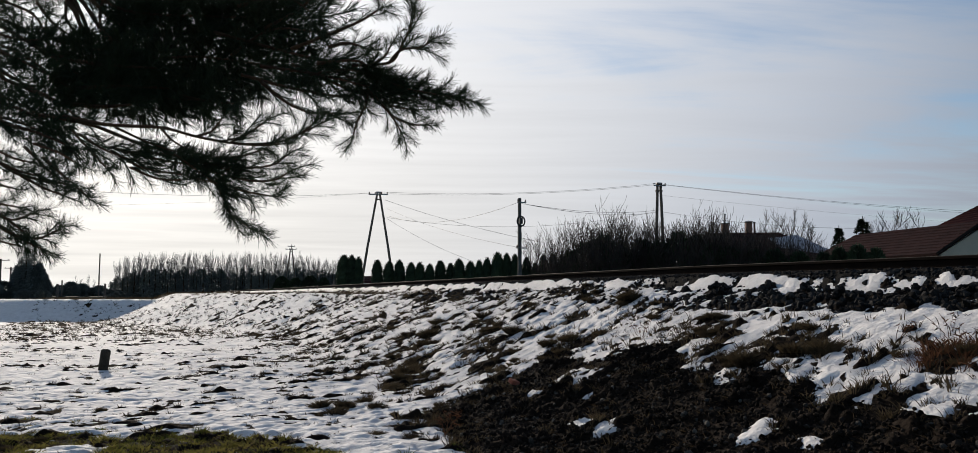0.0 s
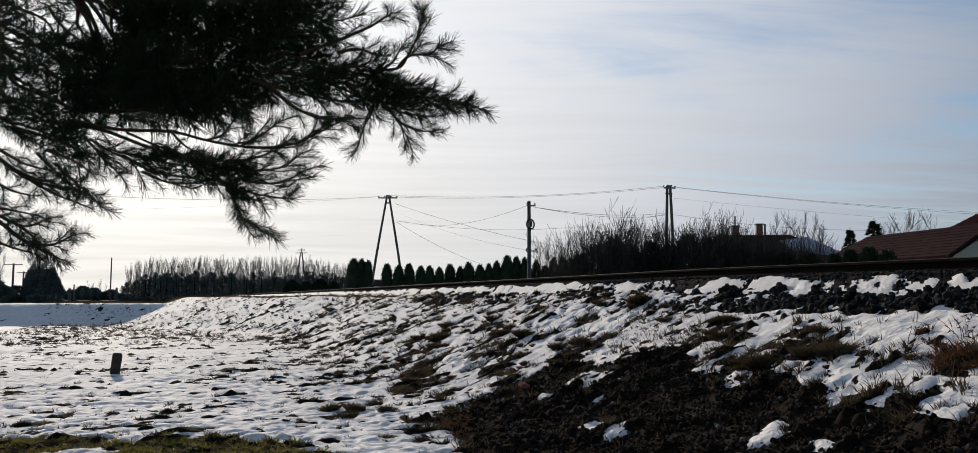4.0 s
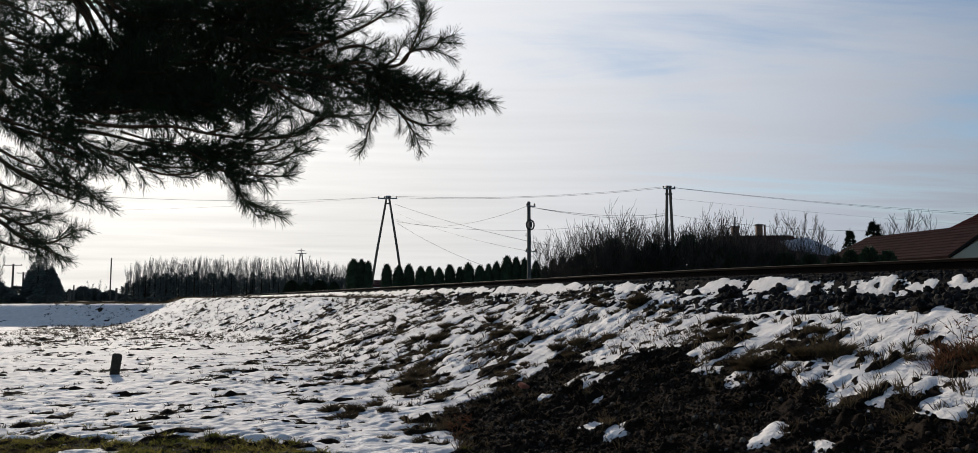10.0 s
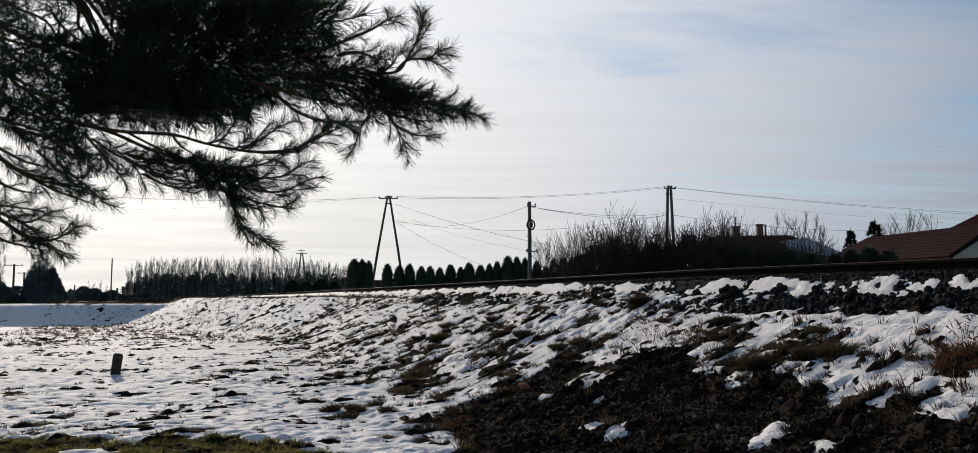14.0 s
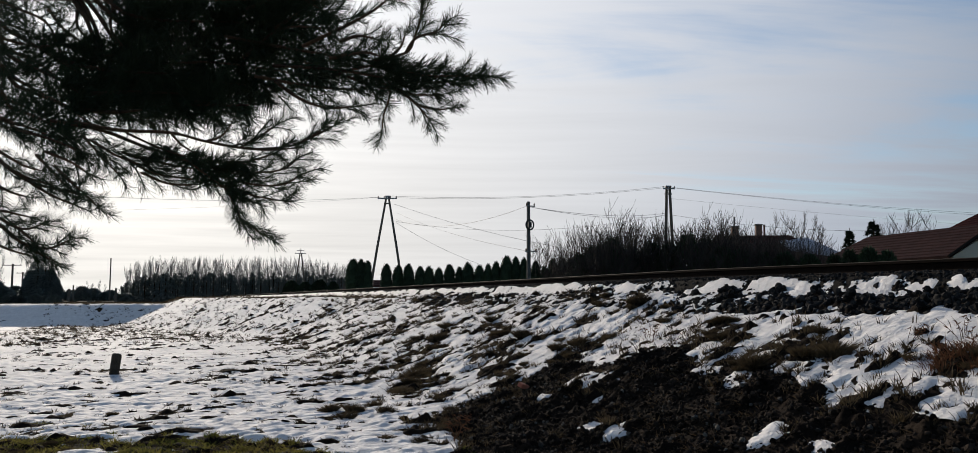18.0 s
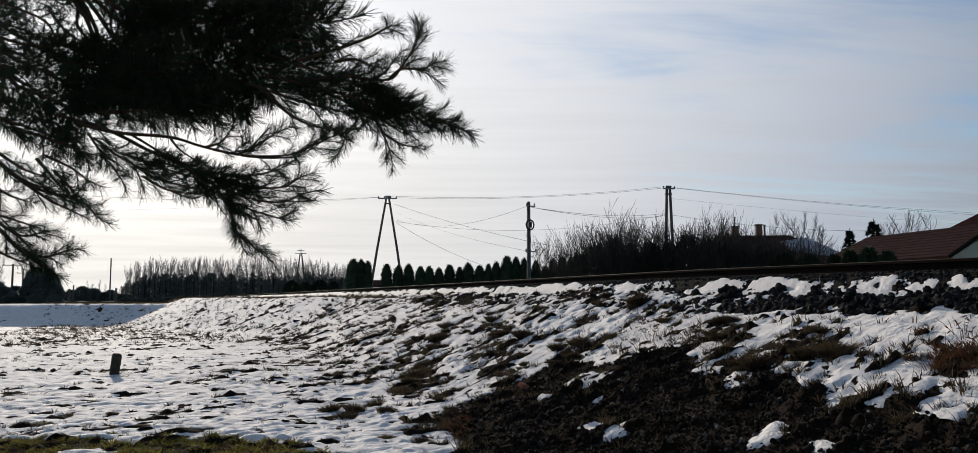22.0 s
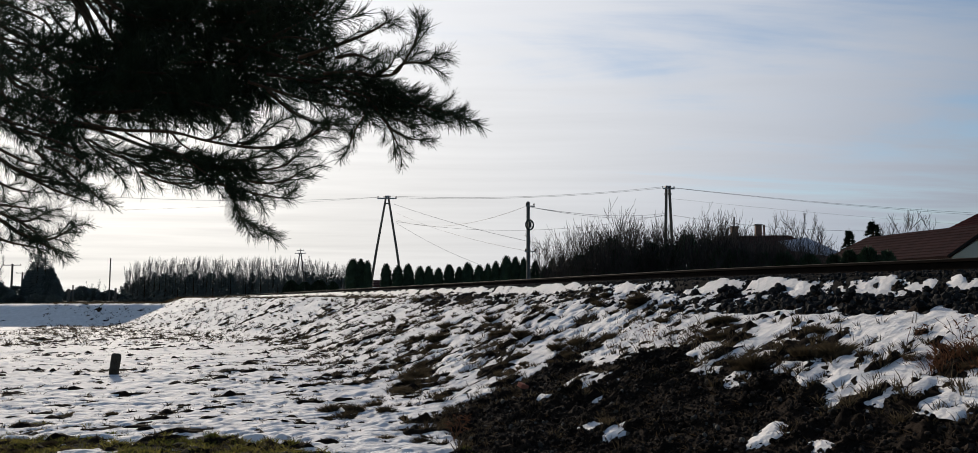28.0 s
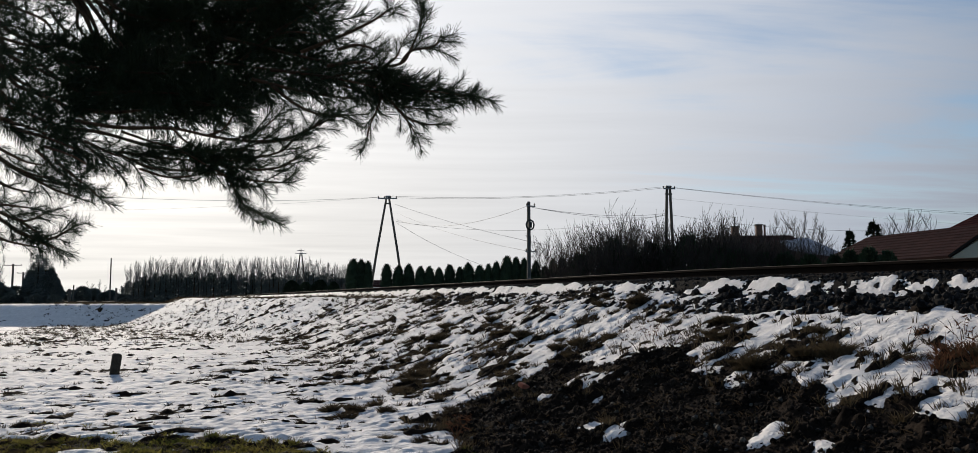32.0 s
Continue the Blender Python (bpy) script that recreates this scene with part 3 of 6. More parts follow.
def place_tussocks():
    forms = [tuft_thing(77, 0.10, 0.20, 800), tuft_thing(78, 0.08, 0.14, 600), tuft_thing(79, 0.12, 0.16, 800)]
    rnd = random.Random(12)
    # (u, v, size): the large ones that stand out of the snow
    spots = [(5.65, 17.7, 1.5), (5.0, 16.4, 1.4), (4.7, 15.6, 1.4), (4.1, 14.4, 1.3), (3.7, 13.5, 1.2), (3.4, 12.7, 1.2), (6.1, 16.1, 1.5), (5.75, 14.3, 1.5), (5.5, 13.1, 1.2), (6.4, 15.3, 0.9), (7.04, 11.8, 1.6), (6.44, 8.75, 0.9),
             (6.52, 10.15, 0.9), (5.9, 10.6, 1.3), (5.65, 11.2, 1.3), (6.28, 6.93, 0.8), (5.82, 6.2, 1.2), (5.7, 6.45, 1.1), (5.42, 6.85, 1.2), (1.84, 10.9, 1.2), (1.86, 10.1, 1.3), (2.1, 10.6, 1.0), (2.48, 11.15, 1.0), (2.0, 8.4, 0.7), (2.3, 8.1, 0.7),
             (2.55, 9.2, 0.8), (3.2, 9.9, 0.7), (-0.8, 11.4, 0.7), (-1.4, 13.2, 0.6)]
    for u0, v0, u1, v1, r in BARE:
        for k in range(3):
            t = rnd.random()
            spots.append((u0 + (u1 - u0) * t + rnd.uniform(-r, r), v0 + (v1 - v0) * t + rnd.uniform(-r, r), rnd.uniform(0.5, 0.9)))
    while len(spots) < 290:
        u, v = rnd.uniform(2.2, 7.3), 9.5 + 32 * rnd.random() ** 1.4
        if noise.noise(Vector((u * 0.9, v * 0.5, 3.0))) + 0.5 * rnd.random() > 0.25:
            spots.append((u, v, rnd.uniform(0.35, 0.85)))
    while len(spots) < 350:
        spots.append((rnd.uniform(-3.5, 2.2), 9.0 + 14 * rnd.random() ** 1.6, rnd.uniform(0.25, 0.5)))
    used = set()
    level = soil_height(np.array([q[0] for q in spots]), np.array([q[1] for q in spots]))
    for (u, v, s), z in zip(spots, level):
        x, y = to_xy(u, v)
        s *= 0.85
        form = forms[rnd.randrange(3)]
        m = pose(x, y, float(z), 0, -8, rnd.uniform(0, 360)) @ Matrix.Diagonal((s * rnd.uniform(0.8, 1.4), s * rnd.uniform(0.8, 1.2), s, 1))
        c = copy_thing(form, m) if form.name in used else form
        c.matrix_basis = m
        used.add(form.name)


place_tussocks()


def dead_weeds():
    """Leafless weeds standing at the foot and at the end of the bank."""
    rnd = random.Random(19)
    for u, v, tall in ((2.62, 8.05, 0.32), (2.75, 8.3, 0.25), (2.95, 8.75, 0.22), (5.95, 9.7, 0.35), (5.75, 9.3, 0.28), (6.15, 5.6, 0.22), (6.3, 5.2, 0.26), (6.1, 4.9, 0.24), (5.7, 4.6, 0.22)):
        x, y = to_xy(u, v)
        z = float(soil_height(np.array([u]), np.array([v]))[0])
        ob = thing("dead_weed", pose(x, y, z), "leafless brown weed with thin crooked stems", "weed", "dead weeds on the bank")
        for k in range(5):
            buf = Buf()
            w = rnd.uniform(0, 2 * math.pi)
            p, d, pts = Vector((rnd.uniform(-0.04, 0.04), rnd.uniform(-0.04, 0.04), -0.03)), Vector((math.cos(w) * 0.5, math.sin(w) * 0.5, 1)), []
            for i in range(5):
                pts.append(p.copy())
                p = p + d.normalized() * tall / 4
                d = d + Vector((rnd.uniform(-0.5, 0.5), rnd.uniform(-0.5, 0.5), rnd.uniform(-0.3, 0.2)))
            buf.tube(pts, [0.0035, 0.003, 0.0025, 0.002, 0.0015], 4)
            stem = part("stem", buf, M_STALK, ob)
            for i in range(3):
                leaf = Buf()
                leaf.blade(pts[2].lerp(pts[4], rnd.random()), Vector((rnd.uniform(-1, 1), rnd.uniform(-1, 1), rnd.uniform(-0.5, 0.8))).normalized() * rnd.uniform(0.03, 0.06), 0.005)
                part("withered_leaf", leaf, M_STALK, stem)


dead_weeds()


# ---------------------------------------------------------------- railway track
def rail_z(v):
    return RAIL_TOP - 0.045 * max(0.0, min(1.0, (12.0 - v) / 6.0))


def railway():
    track = thing("railway_track", pose(0, 0, 0), "rusty steel railway track on dark sleepers and ballast", "railway track")
    section = [(-0.065, -0.16), (0.065, -0.16), (0.065, -0.148), (0.012, -0.125), (0.012, -0.045), (0.036, -0.034), (0.036, -0.006), (0.028, 0.0), (-0.028, 0.0), (-0.036, -0.006), (-0.036, -0.034), (-0.012, -0.045), (-0.012, -0.125), (-0.065, -0.148)]
    stations = [-30, 0, 3, 5, 6, 7, 8, 9, 10, 11, 12, 14, 20, 40, 80, 160, 320, 600]
    rail = None
    for u in (RAIL_U, RAIL_U + 1.51):
        for name, pick, material, lift in (("rail", section, M_RUST, 0.0), ("rail_head", [(-0.028, 0.0), (0.028, 0.0), (0.026, 0.004), (-0.026, 0.004)], M_RAILTOP, 0.0)):
            buf = Buf()
            for v in stations:
                for a, b in pick:
                    x, y = to_xy(u + a, v)
                    buf.v.append(Vector((x, y, rail_z(v) + b)))
            n = len(pick)
            for i in range(len(stations) - 1):
                for k in range(n):
                    j = (k + 1) % n
                    buf.f.append((i * n + k, i * n + j, (i + 1) * n + j, (i + 1) * n + k))
            rail = part(name, buf, material, rail if name == "rail_head" else track, "worn brown rail head" if name == "rail_head" else "rusty brown rail")
    bm = bevelled_box(2.5, 0.24, 0.15, 0.012, 1, -0.15)
    me = bpy.data.meshes.new("sleeper")
    bm.to_mesh(me)
    bm.free()
    me.materials.append(M_SLEEPER)
    turn = math.degrees(math.atan2(NV, NU))
    for i in range(150):
        v = 1.0 + i * 0.6
        x, y = to_xy(RAIL_U + 0.755, v)
        part("sleeper", me, M_SLEEPER, track, m=pose(x, y, rail_z(v) - 0.162, 0, 0, turn))
    # ballast bed between and under the sleepers
    buf = Buf()
    rnd = random.Random(8)
    vs = [-30 + 0.5 * i for i in range(260)] + [110, 160, 320, 600]
    us, hs = BED_U, BED_H
    for v in vs:
        for a, b in zip(us, hs):
            x, y = to_xy(a + rnd.uniform(-0.03, 0.03), v)
            buf.v.append(Vector((x, y, rail_z(v) + b + rnd.uniform(-0.012, 0.012))))
    n = len(us)
    for i in range(len(vs) - 1):
        for k in range(n - 1):
            buf.f.append((i * n + k, i * n + k + 1, (i + 1) * n + k + 1, (i + 1) * n + k))
    part("ballast_bed", buf, M_BALLAST, track, "dark crushed stone ballast")


railway()


def marker_stone():
    x, y, z = (-7.08, 15.59, 0.07)
    bm = bevelled_box(0.18, 0.15, 0.58, 0.06, 3, -0.12)
    for v in bm.verts:
        v.co += Vector(noise.noise_vector(v.co * 6)) * 0.012
    ob = part("boundary_stone", bm, M_MARKER, None, m=pose(x, y, 0.0, 2, 6, 25), smooth=True)
    tagged(ob, "weathered grey boundary stone leaning in the snow", "boundary stone")


marker_stone()


def brick_shard():
    x, y = to_xy(4.1, 9.75)
    z = float(soil_height(np.array([4.1]), np.array([9.75]))[0])
    bm = bevelled_box(0.13, 0.09, 0.06, 0.012, 2)
    ob = part("brick_shard", bm, M_REDBRICK, None, m=pose(x, y, z, 20, 15, 40))
    tagged(ob, "broken red brick lying on the dark soil", "brick")


brick_shard()


# ---------------------------------------------------------------- poles and wires
LAND = 1.05  # level of the land beyond the track


def insulator(parent, x, y, z, r=0.05):
    buf = Buf()
    buf.tube([(x, y, z), (x, y, z + 0.03), (x, y, z + 0.04), (x, y, z + 0.08), (x, y, z + 0.09), (x, y, z + 0.13)], [r * 0.4, r * 0.5, r, r, r * 0.7, r * 0.5], 8)
    part("insulator", buf, M_PORCELAIN, parent, "brown porcelain insulator")


def a_pole(name, top, spread, arm, turn, label, ground_z=LAND, double_arm=False, r=0.11):
    x, y, z = top
    h = z - ground_z
    ob = thing(name, pose(x, y, ground_z, 0, 0, turn), label, "utility pole")
    for s in (-1, 1):
        buf = Buf()
        buf.tube([(s * spread, 0, -0.4), (s * (spread * 0.5 + r * 0.55), 0, h * 0.5), (s * r * 1.1, 0, h - 0.05)], [r * 1.35, r * 1.15, r * 0.95], 10)
        part("pole_leg", buf, M_POLEWOOD, ob)
    buf = Buf()
    buf.box(pose(0, 0, h - 0.62), r * 5.2, 0.10, 0.10)
    part("brace", buf, M_POLEWOOD, ob)
    levels = (h - 0.22, h + 0.30) if double_arm else (h - 0.22,)
    for k, lv in enumerate(levels):
        buf = Buf()
        wd = arm * (1.0 if k == 0 else 0.62)
        buf.box(pose(0, -0.13, lv), wd, 0.09, 0.10)
        bar = part("crossarm", buf, M_METAL, ob)
        for s in (-0.47, -0.16, 0.16, 0.47):
            insulator(bar, s * wd, -0.13, lv + 0.1, 0.06)
    if double_arm:
        buf = Buf()
        buf.tube([(0, 0, h - 0.1), (0, 0, h + 0.75)], [0.07, 0.05], 6)
        part("top_post", buf, M_POLEWOOD, ob)
    else:
        buf = Buf()
        buf.box(pose(0, 0, h - 0.06), r * 4.2, r * 2.4, 0.12)
        part("pole_cap", buf, M_METAL, ob)
    return ob


def concrete_pole(top):
    x, y, z = top
    h = z - LAND
    ob = thing("concrete_pole", pose(x, y, LAND, 0, 0, 20), "grey concrete utility pole with a coil of cable", "utility pole")
    bm = bmesh.new()
    bmesh.ops.create_cube(bm, size=1, matrix=Matrix.Translation((0, 0, h / 2 - 0.2)) @ Matrix.Diagonal((0.21, 0.18, h + 0.4, 1)))
    for v in bm.verts:
        if v.co.z > 1:
            v.co.x *= 0.72
            v.co.y *= 0.75
    bmesh.ops.bevel(bm, geom=bm.edges[:], offset=0.025, segments=2, affect="EDGES")
    part("shaft", bm, M_CONCRETE, ob)
    ring = Buf()
    zc = h - 1.22
    for k in range(5):
        rr = 0.19 + 0.012 * k
        ring.tube([(math.cos(a) * rr, -0.17 - 0.012 * (k % 3), zc + math.sin(a) * rr * 1.15) for a in [i * math.pi / 14 for i in range(29)]], [0.016] * 29, 5, False)
    part("cable_coil", ring, M_CABLE, ob, "spare black cable wound in a loop")
    buf = Buf()
    buf.box(pose(0, -0.2, zc - 0.14), 0.16, 0.09, 0.30)
    part("splice_box", buf, M_CABLE, ob, "small black splice box")
    for lv, wd in ((h - 0.28, 0.5), (h - 2.62, 0.6)):
        buf = Buf()
        buf.box(pose(0.05, -0.15, lv), wd, 0.05, 0.06)
        bar = part("bracket", buf, M_METAL, ob)
        for s in (-0.42, 0.42):
            insulator(bar, 0.05 + s * wd, -0.15, lv + 0.05, 0.045)
    return ob


APOLE, POLE2, POLE3 = (-8.14, 65.53, 9.72), (2.09, 41.72, 6.47), (13.73, 61.49, 9.98)
a_pole("a_frame_pole", APOLE, 1.53, 1.55, 0, "wooden A-frame power pole with a steel crossarm", r=0.085)
concrete_pole(POLE2)
a_pole("twin_leg_pole", POLE3, 0.42, 0.95, 8, "narrow twin-leg wooden power pole above bare bushes", r=0.105)
a_pole("distant_pole", (-34.48, 149.84, 9.87), 1.25, 2.0, 0, "distant A-frame pole with two crossarms", ground_z=0.9, double_arm=True)


def plain_pole(name, top, r, arms, label, ground_z=0.95):
    x, y, z = top
    h = z - ground_z
    ob = thing(name, pose(x, y, ground_z), label, "utility pole")
    buf = Buf()
    buf.tube([(0, 0, -0.3), (0, 0, h * 0.5), (0, 0, h)], [r * 1.25, r * 1.1, r], 8)
    part("shaft", buf, M_POLEWOOD, ob)
    for drop, wd in arms:
        buf = Buf()
        buf.box(pose(0, -r, h - drop), wd, 0.12, 0.12)
        bar = part("crossarm", buf, M_POLEWOOD, ob)
        for s in (-0.45, 0.45):
            insulator(bar, s * wd, -r, h - drop + 0.12, 0.08)


plain_pole("telegraph_pole", (-81.64, 140.02, 7.39), 0.16, [(0.3, 3.2)], "distant wooden pole with one crossarm")
plain_pole("telegraph_pole", (-97.05, 170.18, 6.96), 0.16, [(0.3, 2.4)], "distant wooden pole with one crossarm")
plain_pole("street_post", (-50.91, 109.95, 6.88), 0.085, [], "tall thin pole near the road")
plain_pole("marker_post", (-30.85, 60.17, 2.19), 0.10, [], "short dark post beside the level crossing")
plain_pole("marker_post", (-31.55, 62.15, 2.50), 0.05, [], "short thin post beside the level crossing")
plain_pole("marker_post", (-34.25, 75.21, 2.42), 0.10, [], "short dark post beside the road")
plain_pole("marker_post", (-9.49, 48.14, 2.02), 0.035, [], "thin white stake beside the track", ground_z=1.6)
plain_pole("marker_post", (-8.50, 48.11, 2.31), 0.05, [], "thin white stake beside the track", ground_z=1.6)


def wire(a, b, sag, r=0.014):
    a, b = Vector(a), Vector(b)
    n = 24
    pts = []
    for i in range(n + 1):
        t = i / n
        p = a.lerp(b, t)
        p.z -= sag * 4 * t * (1 - t)
        pts.append(p)
    buf = Buf()
    buf.tube(pts, [r] * (n + 1), 4, False)
    ob = part("overhead_wire", buf, M_CABLE, None)
    tagged(ob, "thin dark overhead wire sagging between poles", "wire", "overhead wires")


wire((-8.85, 65.54, 9.67), (-35.20, 43.58, 8.15), 0.75, 0.0094)
wire((-8.65, 65.54, 9.67), (-55.36, 59.63, 8.28), 0.75, 0.0055)
wire((-8.19, 65.53, 9.77), (13.49, 61.49, 9.98), 0.42, 0.0094)
wire((-7.33, 65.54, 9.62), (13.92, 61.50, 9.93), 0.38, 0.0094)
wire((13.45, 61.49, 9.98), (59.86, 69.68, 8.24), 0.55, 0.0094)
wire((14.06, 61.50, 9.88), (63.28, 73.69, 8.28), 0.5, 0.0086)
wire((13.87, 61.57, 9.08), (76.97, 89.72, 8.58), 0.5, 0.0055)
wire((-7.59, 65.58, 9.11), (4.64, 49.92, 4.56), 0.25, 0.0101)
wire((-7.43, 65.71, 7.70), (13.59, 61.68, 7.85), 0.95, 0.0094)
wire((-7.43, 65.72, 7.60), (-0.44, 64.02, 4.09), 0.25, 0.0094)
wire((-7.43, 65.70, 7.85), (1.96, 41.75, 6.22), 0.75, 0.0094)
wire((2.22, 41.75, 6.18), (13.49, 61.67, 7.94), 0.30, 0.0101)
wire((2.57, 41.76, 6.12), (13.68, 61.69, 7.80), 0.34, 0.0094)
wire((13.87, 61.68, 7.85), (28.27, 57.80, 6.29), 0.35, 0.0094)
wire((-7.43, 65.65, 8.41), (2.00, 41.95, 3.94), 0.3, 0.0070)


# ---------------------------------------------------------------- hedge, bushes and trees
def grow(buf, p, d, length, r, level, rnd, kids=4, upward=0.25, wobble=0.35, rmin=0.006, sides=4, ratio=0.62):
    pts, rad = [p], [r]
    q, e = p.copy(), d.normalized()
    n = 3
    for i in range(n):
        e = (e + Vector((rnd.uniform(-1, 1), rnd.uniform(-1, 1), rnd.uniform(-0.6, 0.6))) * wobble * 0.5 + Vector((0, 0, upward * 0.4))).normalized()
        q = q + e * length / n
        pts.append(q.copy())
        rad.append(max(rmin, r * (1 - 0.62 * (i + 1) / n)))
    buf.tube(pts, rad, sides if level > 0 else 3, False)
    if level <= 0:
        return
    for k in range(kids):
        t = rnd.uniform(0.25, 1.0)
        i = min(n - 1, int(t * n))
        o = pts[i].lerp(pts[i + 1], t * n - i)
        w = rnd.uniform(0, 2 * math.pi)
        side = Vector((math.cos(w), math.sin(w), rnd.uniform(0.1, 0.7)))
        grow(buf, o, (e * 0.6 + side * 0.8), length * ratio * rnd.uniform(0.7, 1.15), max(rmin, r * 0.52), level - 1, rnd, kids, upward, wobble, rmin, max(3, sides - 1), ratio)


def thuja(seed):
    rnd = random.Random(seed)
    ob = thing("thuja", pose(0, 0, 0), "slim dark green thuja of a clipped garden row", "thuja", "thuja row")
    buf = Buf()
    buf.tube([(0, 0, -0.3), (0, 0, 0.6), (0, 0, 2.2)], [0.06, 0.05, 0.015], 6)
    part("trunk", buf, M_BARK, ob)

    def width(t):
        return 0.56 * min(1.0, (0.6 + t * 1.6)) * max(0.0, 1 - t ** 5.0) ** 0.6
    buf = Buf()
    rings, sd = 16, 12
    for i in range(rings + 1):
        t = i / rings
        for k in range(sd):
            w = 2 * math.pi * k / sd
            rr = max(0.01, width(t) * rnd.uniform(0.72, 0.98))
            buf.v.append(Vector((math.cos(w) * rr, math.sin(w) * rr, 0.1 + 2.9 * t)))
    for i in range(rings):
        for k in range(sd):
            j = (k + 1) % sd
            buf.f.append((i * sd + k, i * sd + j, (i + 1) * sd + j, (i + 1) * sd + k))
    for _ in range(900):
        t = rnd.random() ** 0.9
        w = rnd.uniform(0, 2 * math.pi)
        rr = width(t) * rnd.uniform(0.75, 1.0)
        p = Vector((math.cos(w) * rr, math.sin(w) * rr, 0.1 + 2.85 * t))
        d = Vector((math.cos(w) * 0.5, math.sin(w) * 0.5, 1.0)).normalized() * rnd.uniform(0.10, 0.24)
        s = Vector((-math.sin(w), math.cos(w), 0)) * rnd.uniform(0.02, 0.05)
        b = len(buf.v)
        buf.v += [p - s, p + s, p + d]
        buf.f.append((b, b + 1, b + 2))
    part("crown", buf, M_CONIFER, ob)
    return ob


def plant_hedge():
    """The row of thujas, rising gently towards the tall pair at its end."""
    forms = [thuja(s) for s in (1, 2, 3)]
    rnd = random.Random(5)
    row = [(568, 413, 0.85), (581, 414, 0.75), (591, 416, 0.6), (621, 421, 0.68), (640, 424, 0.72), (657, 421, 0.68), (675, 425, 0.65), (690, 425, 0.65), (706, 427, 0.62), (722, 422, 0.7), (738, 426, 0.58), (753, 419, 0.75), (770, 423, 0.7),
           (784, 421, 0.55), (798, 417, 0.6), (813, 408, 0.78), (830, 410, 0.66), (843, 411, 0.6), (860, 416, 0.62), (874, 425, 0.55), (887, 412, 0.62), (903, 410, 0.6), (919, 414, 0.65)]
    for i, (a, b, w) in enumerate(row):
        d = 60.0 - i * 0.15
        x = (a - 784) / 1304.8 * d
        z = 1.5 + (478 - b) / 1304.8 * d
        h = (z - LAND) / 3.12
        m = pose(x, d, LAND, rnd.uniform(-1, 1), rnd.uniform(-1, 1), rnd.uniform(0, 360)) @ Matrix.Diagonal((w * 1.32, w * 1.32, h, 1))
        ob = forms[i] if i < 3 else copy_thing(forms[i % 3], m)
        ob.matrix_basis = m


def bush_form(seed, height, spread, stems, label, whips=26, rmin=0.008):
    rnd = random.Random(seed)
    ob = thing("bare_bush", pose(0, 0, 0), label, "bush", "bare bushes behind the track")
    buf = Buf()
    for k in range(stems):
        w = rnd.uniform(0, 2 * math.pi)
        lean = rnd.uniform(0.1, spread)
        grow(buf, Vector((math.cos(w) * 0.3, math.sin(w) * 0.3, -0.2)), Vector((math.cos(w) * lean, math.sin(w) * lean, 1)), height * rnd.uniform(0.42, 0.58), 0.05, 3, rnd, 4, 0.30, 0.75, rmin, 5, 0.66)
    part("stemwork", buf, M_TWIG, ob)
    buf = Buf()
    for k in range(whips):
        w, rr = rnd.uniform(0, 2 * math.pi), rnd.random() ** 0.5 * height * spread * 0.55
        p = Vector((math.cos(w) * rr, math.sin(w) * rr, height * rnd.uniform(0.45, 0.65)))
        grow(buf, p, Vector((math.cos(w) * 0.25, math.sin(w) * 0.25, 1)), height * rnd.uniform(0.22, 0.40), 0.016, 1, rnd, 4, 0.5, 0.5, rmin, 3, 0.5)
    part("upper_growth", buf, M_TWIG, ob, "thin upright shoots", kind="stuff")
    return ob


def evergreen_bush(seed, material=M_CONIFER):
    rnd = random.Random(seed)
    ob = thing("evergreen_bush", pose(0, 0, 0), "dense dark evergreen bush behind the track", "bush", "evergreen bushes")
    buf = Buf()
    buf.tube([(0, 0, -0.3), (0, 0, 0.8)], [0.08, 0.04], 6)
    part("stem", buf, M_TWIG, ob)
    buf = Buf()
    for _ in range(2600):
        w, q = rnd.uniform(0, 2 * math.pi), rnd.random()
        rr = (1 - rnd.random() ** 2.5 * 0.7) * math.sin(math.pi * min(0.98, 0.12 + 0.88 * q)) ** 0.6 * (0.85 + 0.3 * noise.noise(Vector((math.cos(w), math.sin(w), q * 2)) * 1.7 + Vector((seed, 0, 0))))
        p = Vector((math.cos(w) * rr, math.sin(w) * rr, 0.05 + 1.9 * q))
        d = (Vector((math.cos(w), math.sin(w), 0.7)) + Vector((rnd.uniform(-1, 1), rnd.uniform(-1, 1), rnd.uniform(-1, 1))) * 0.6).normalized() * rnd.uniform(0.12, 0.3)
        s = d.cross(Vector((rnd.uniform(-1, 1), rnd.uniform(-1, 1), rnd.uniform(-1, 1)))).normalized() * rnd.uniform(0.03, 0.08)
        b = len(buf.v)
        buf.v += [p - s, p + s, p + d]
        buf.f.append((b, b + 1, b + 2))
    part("foliage", buf, material, ob)
    return ob


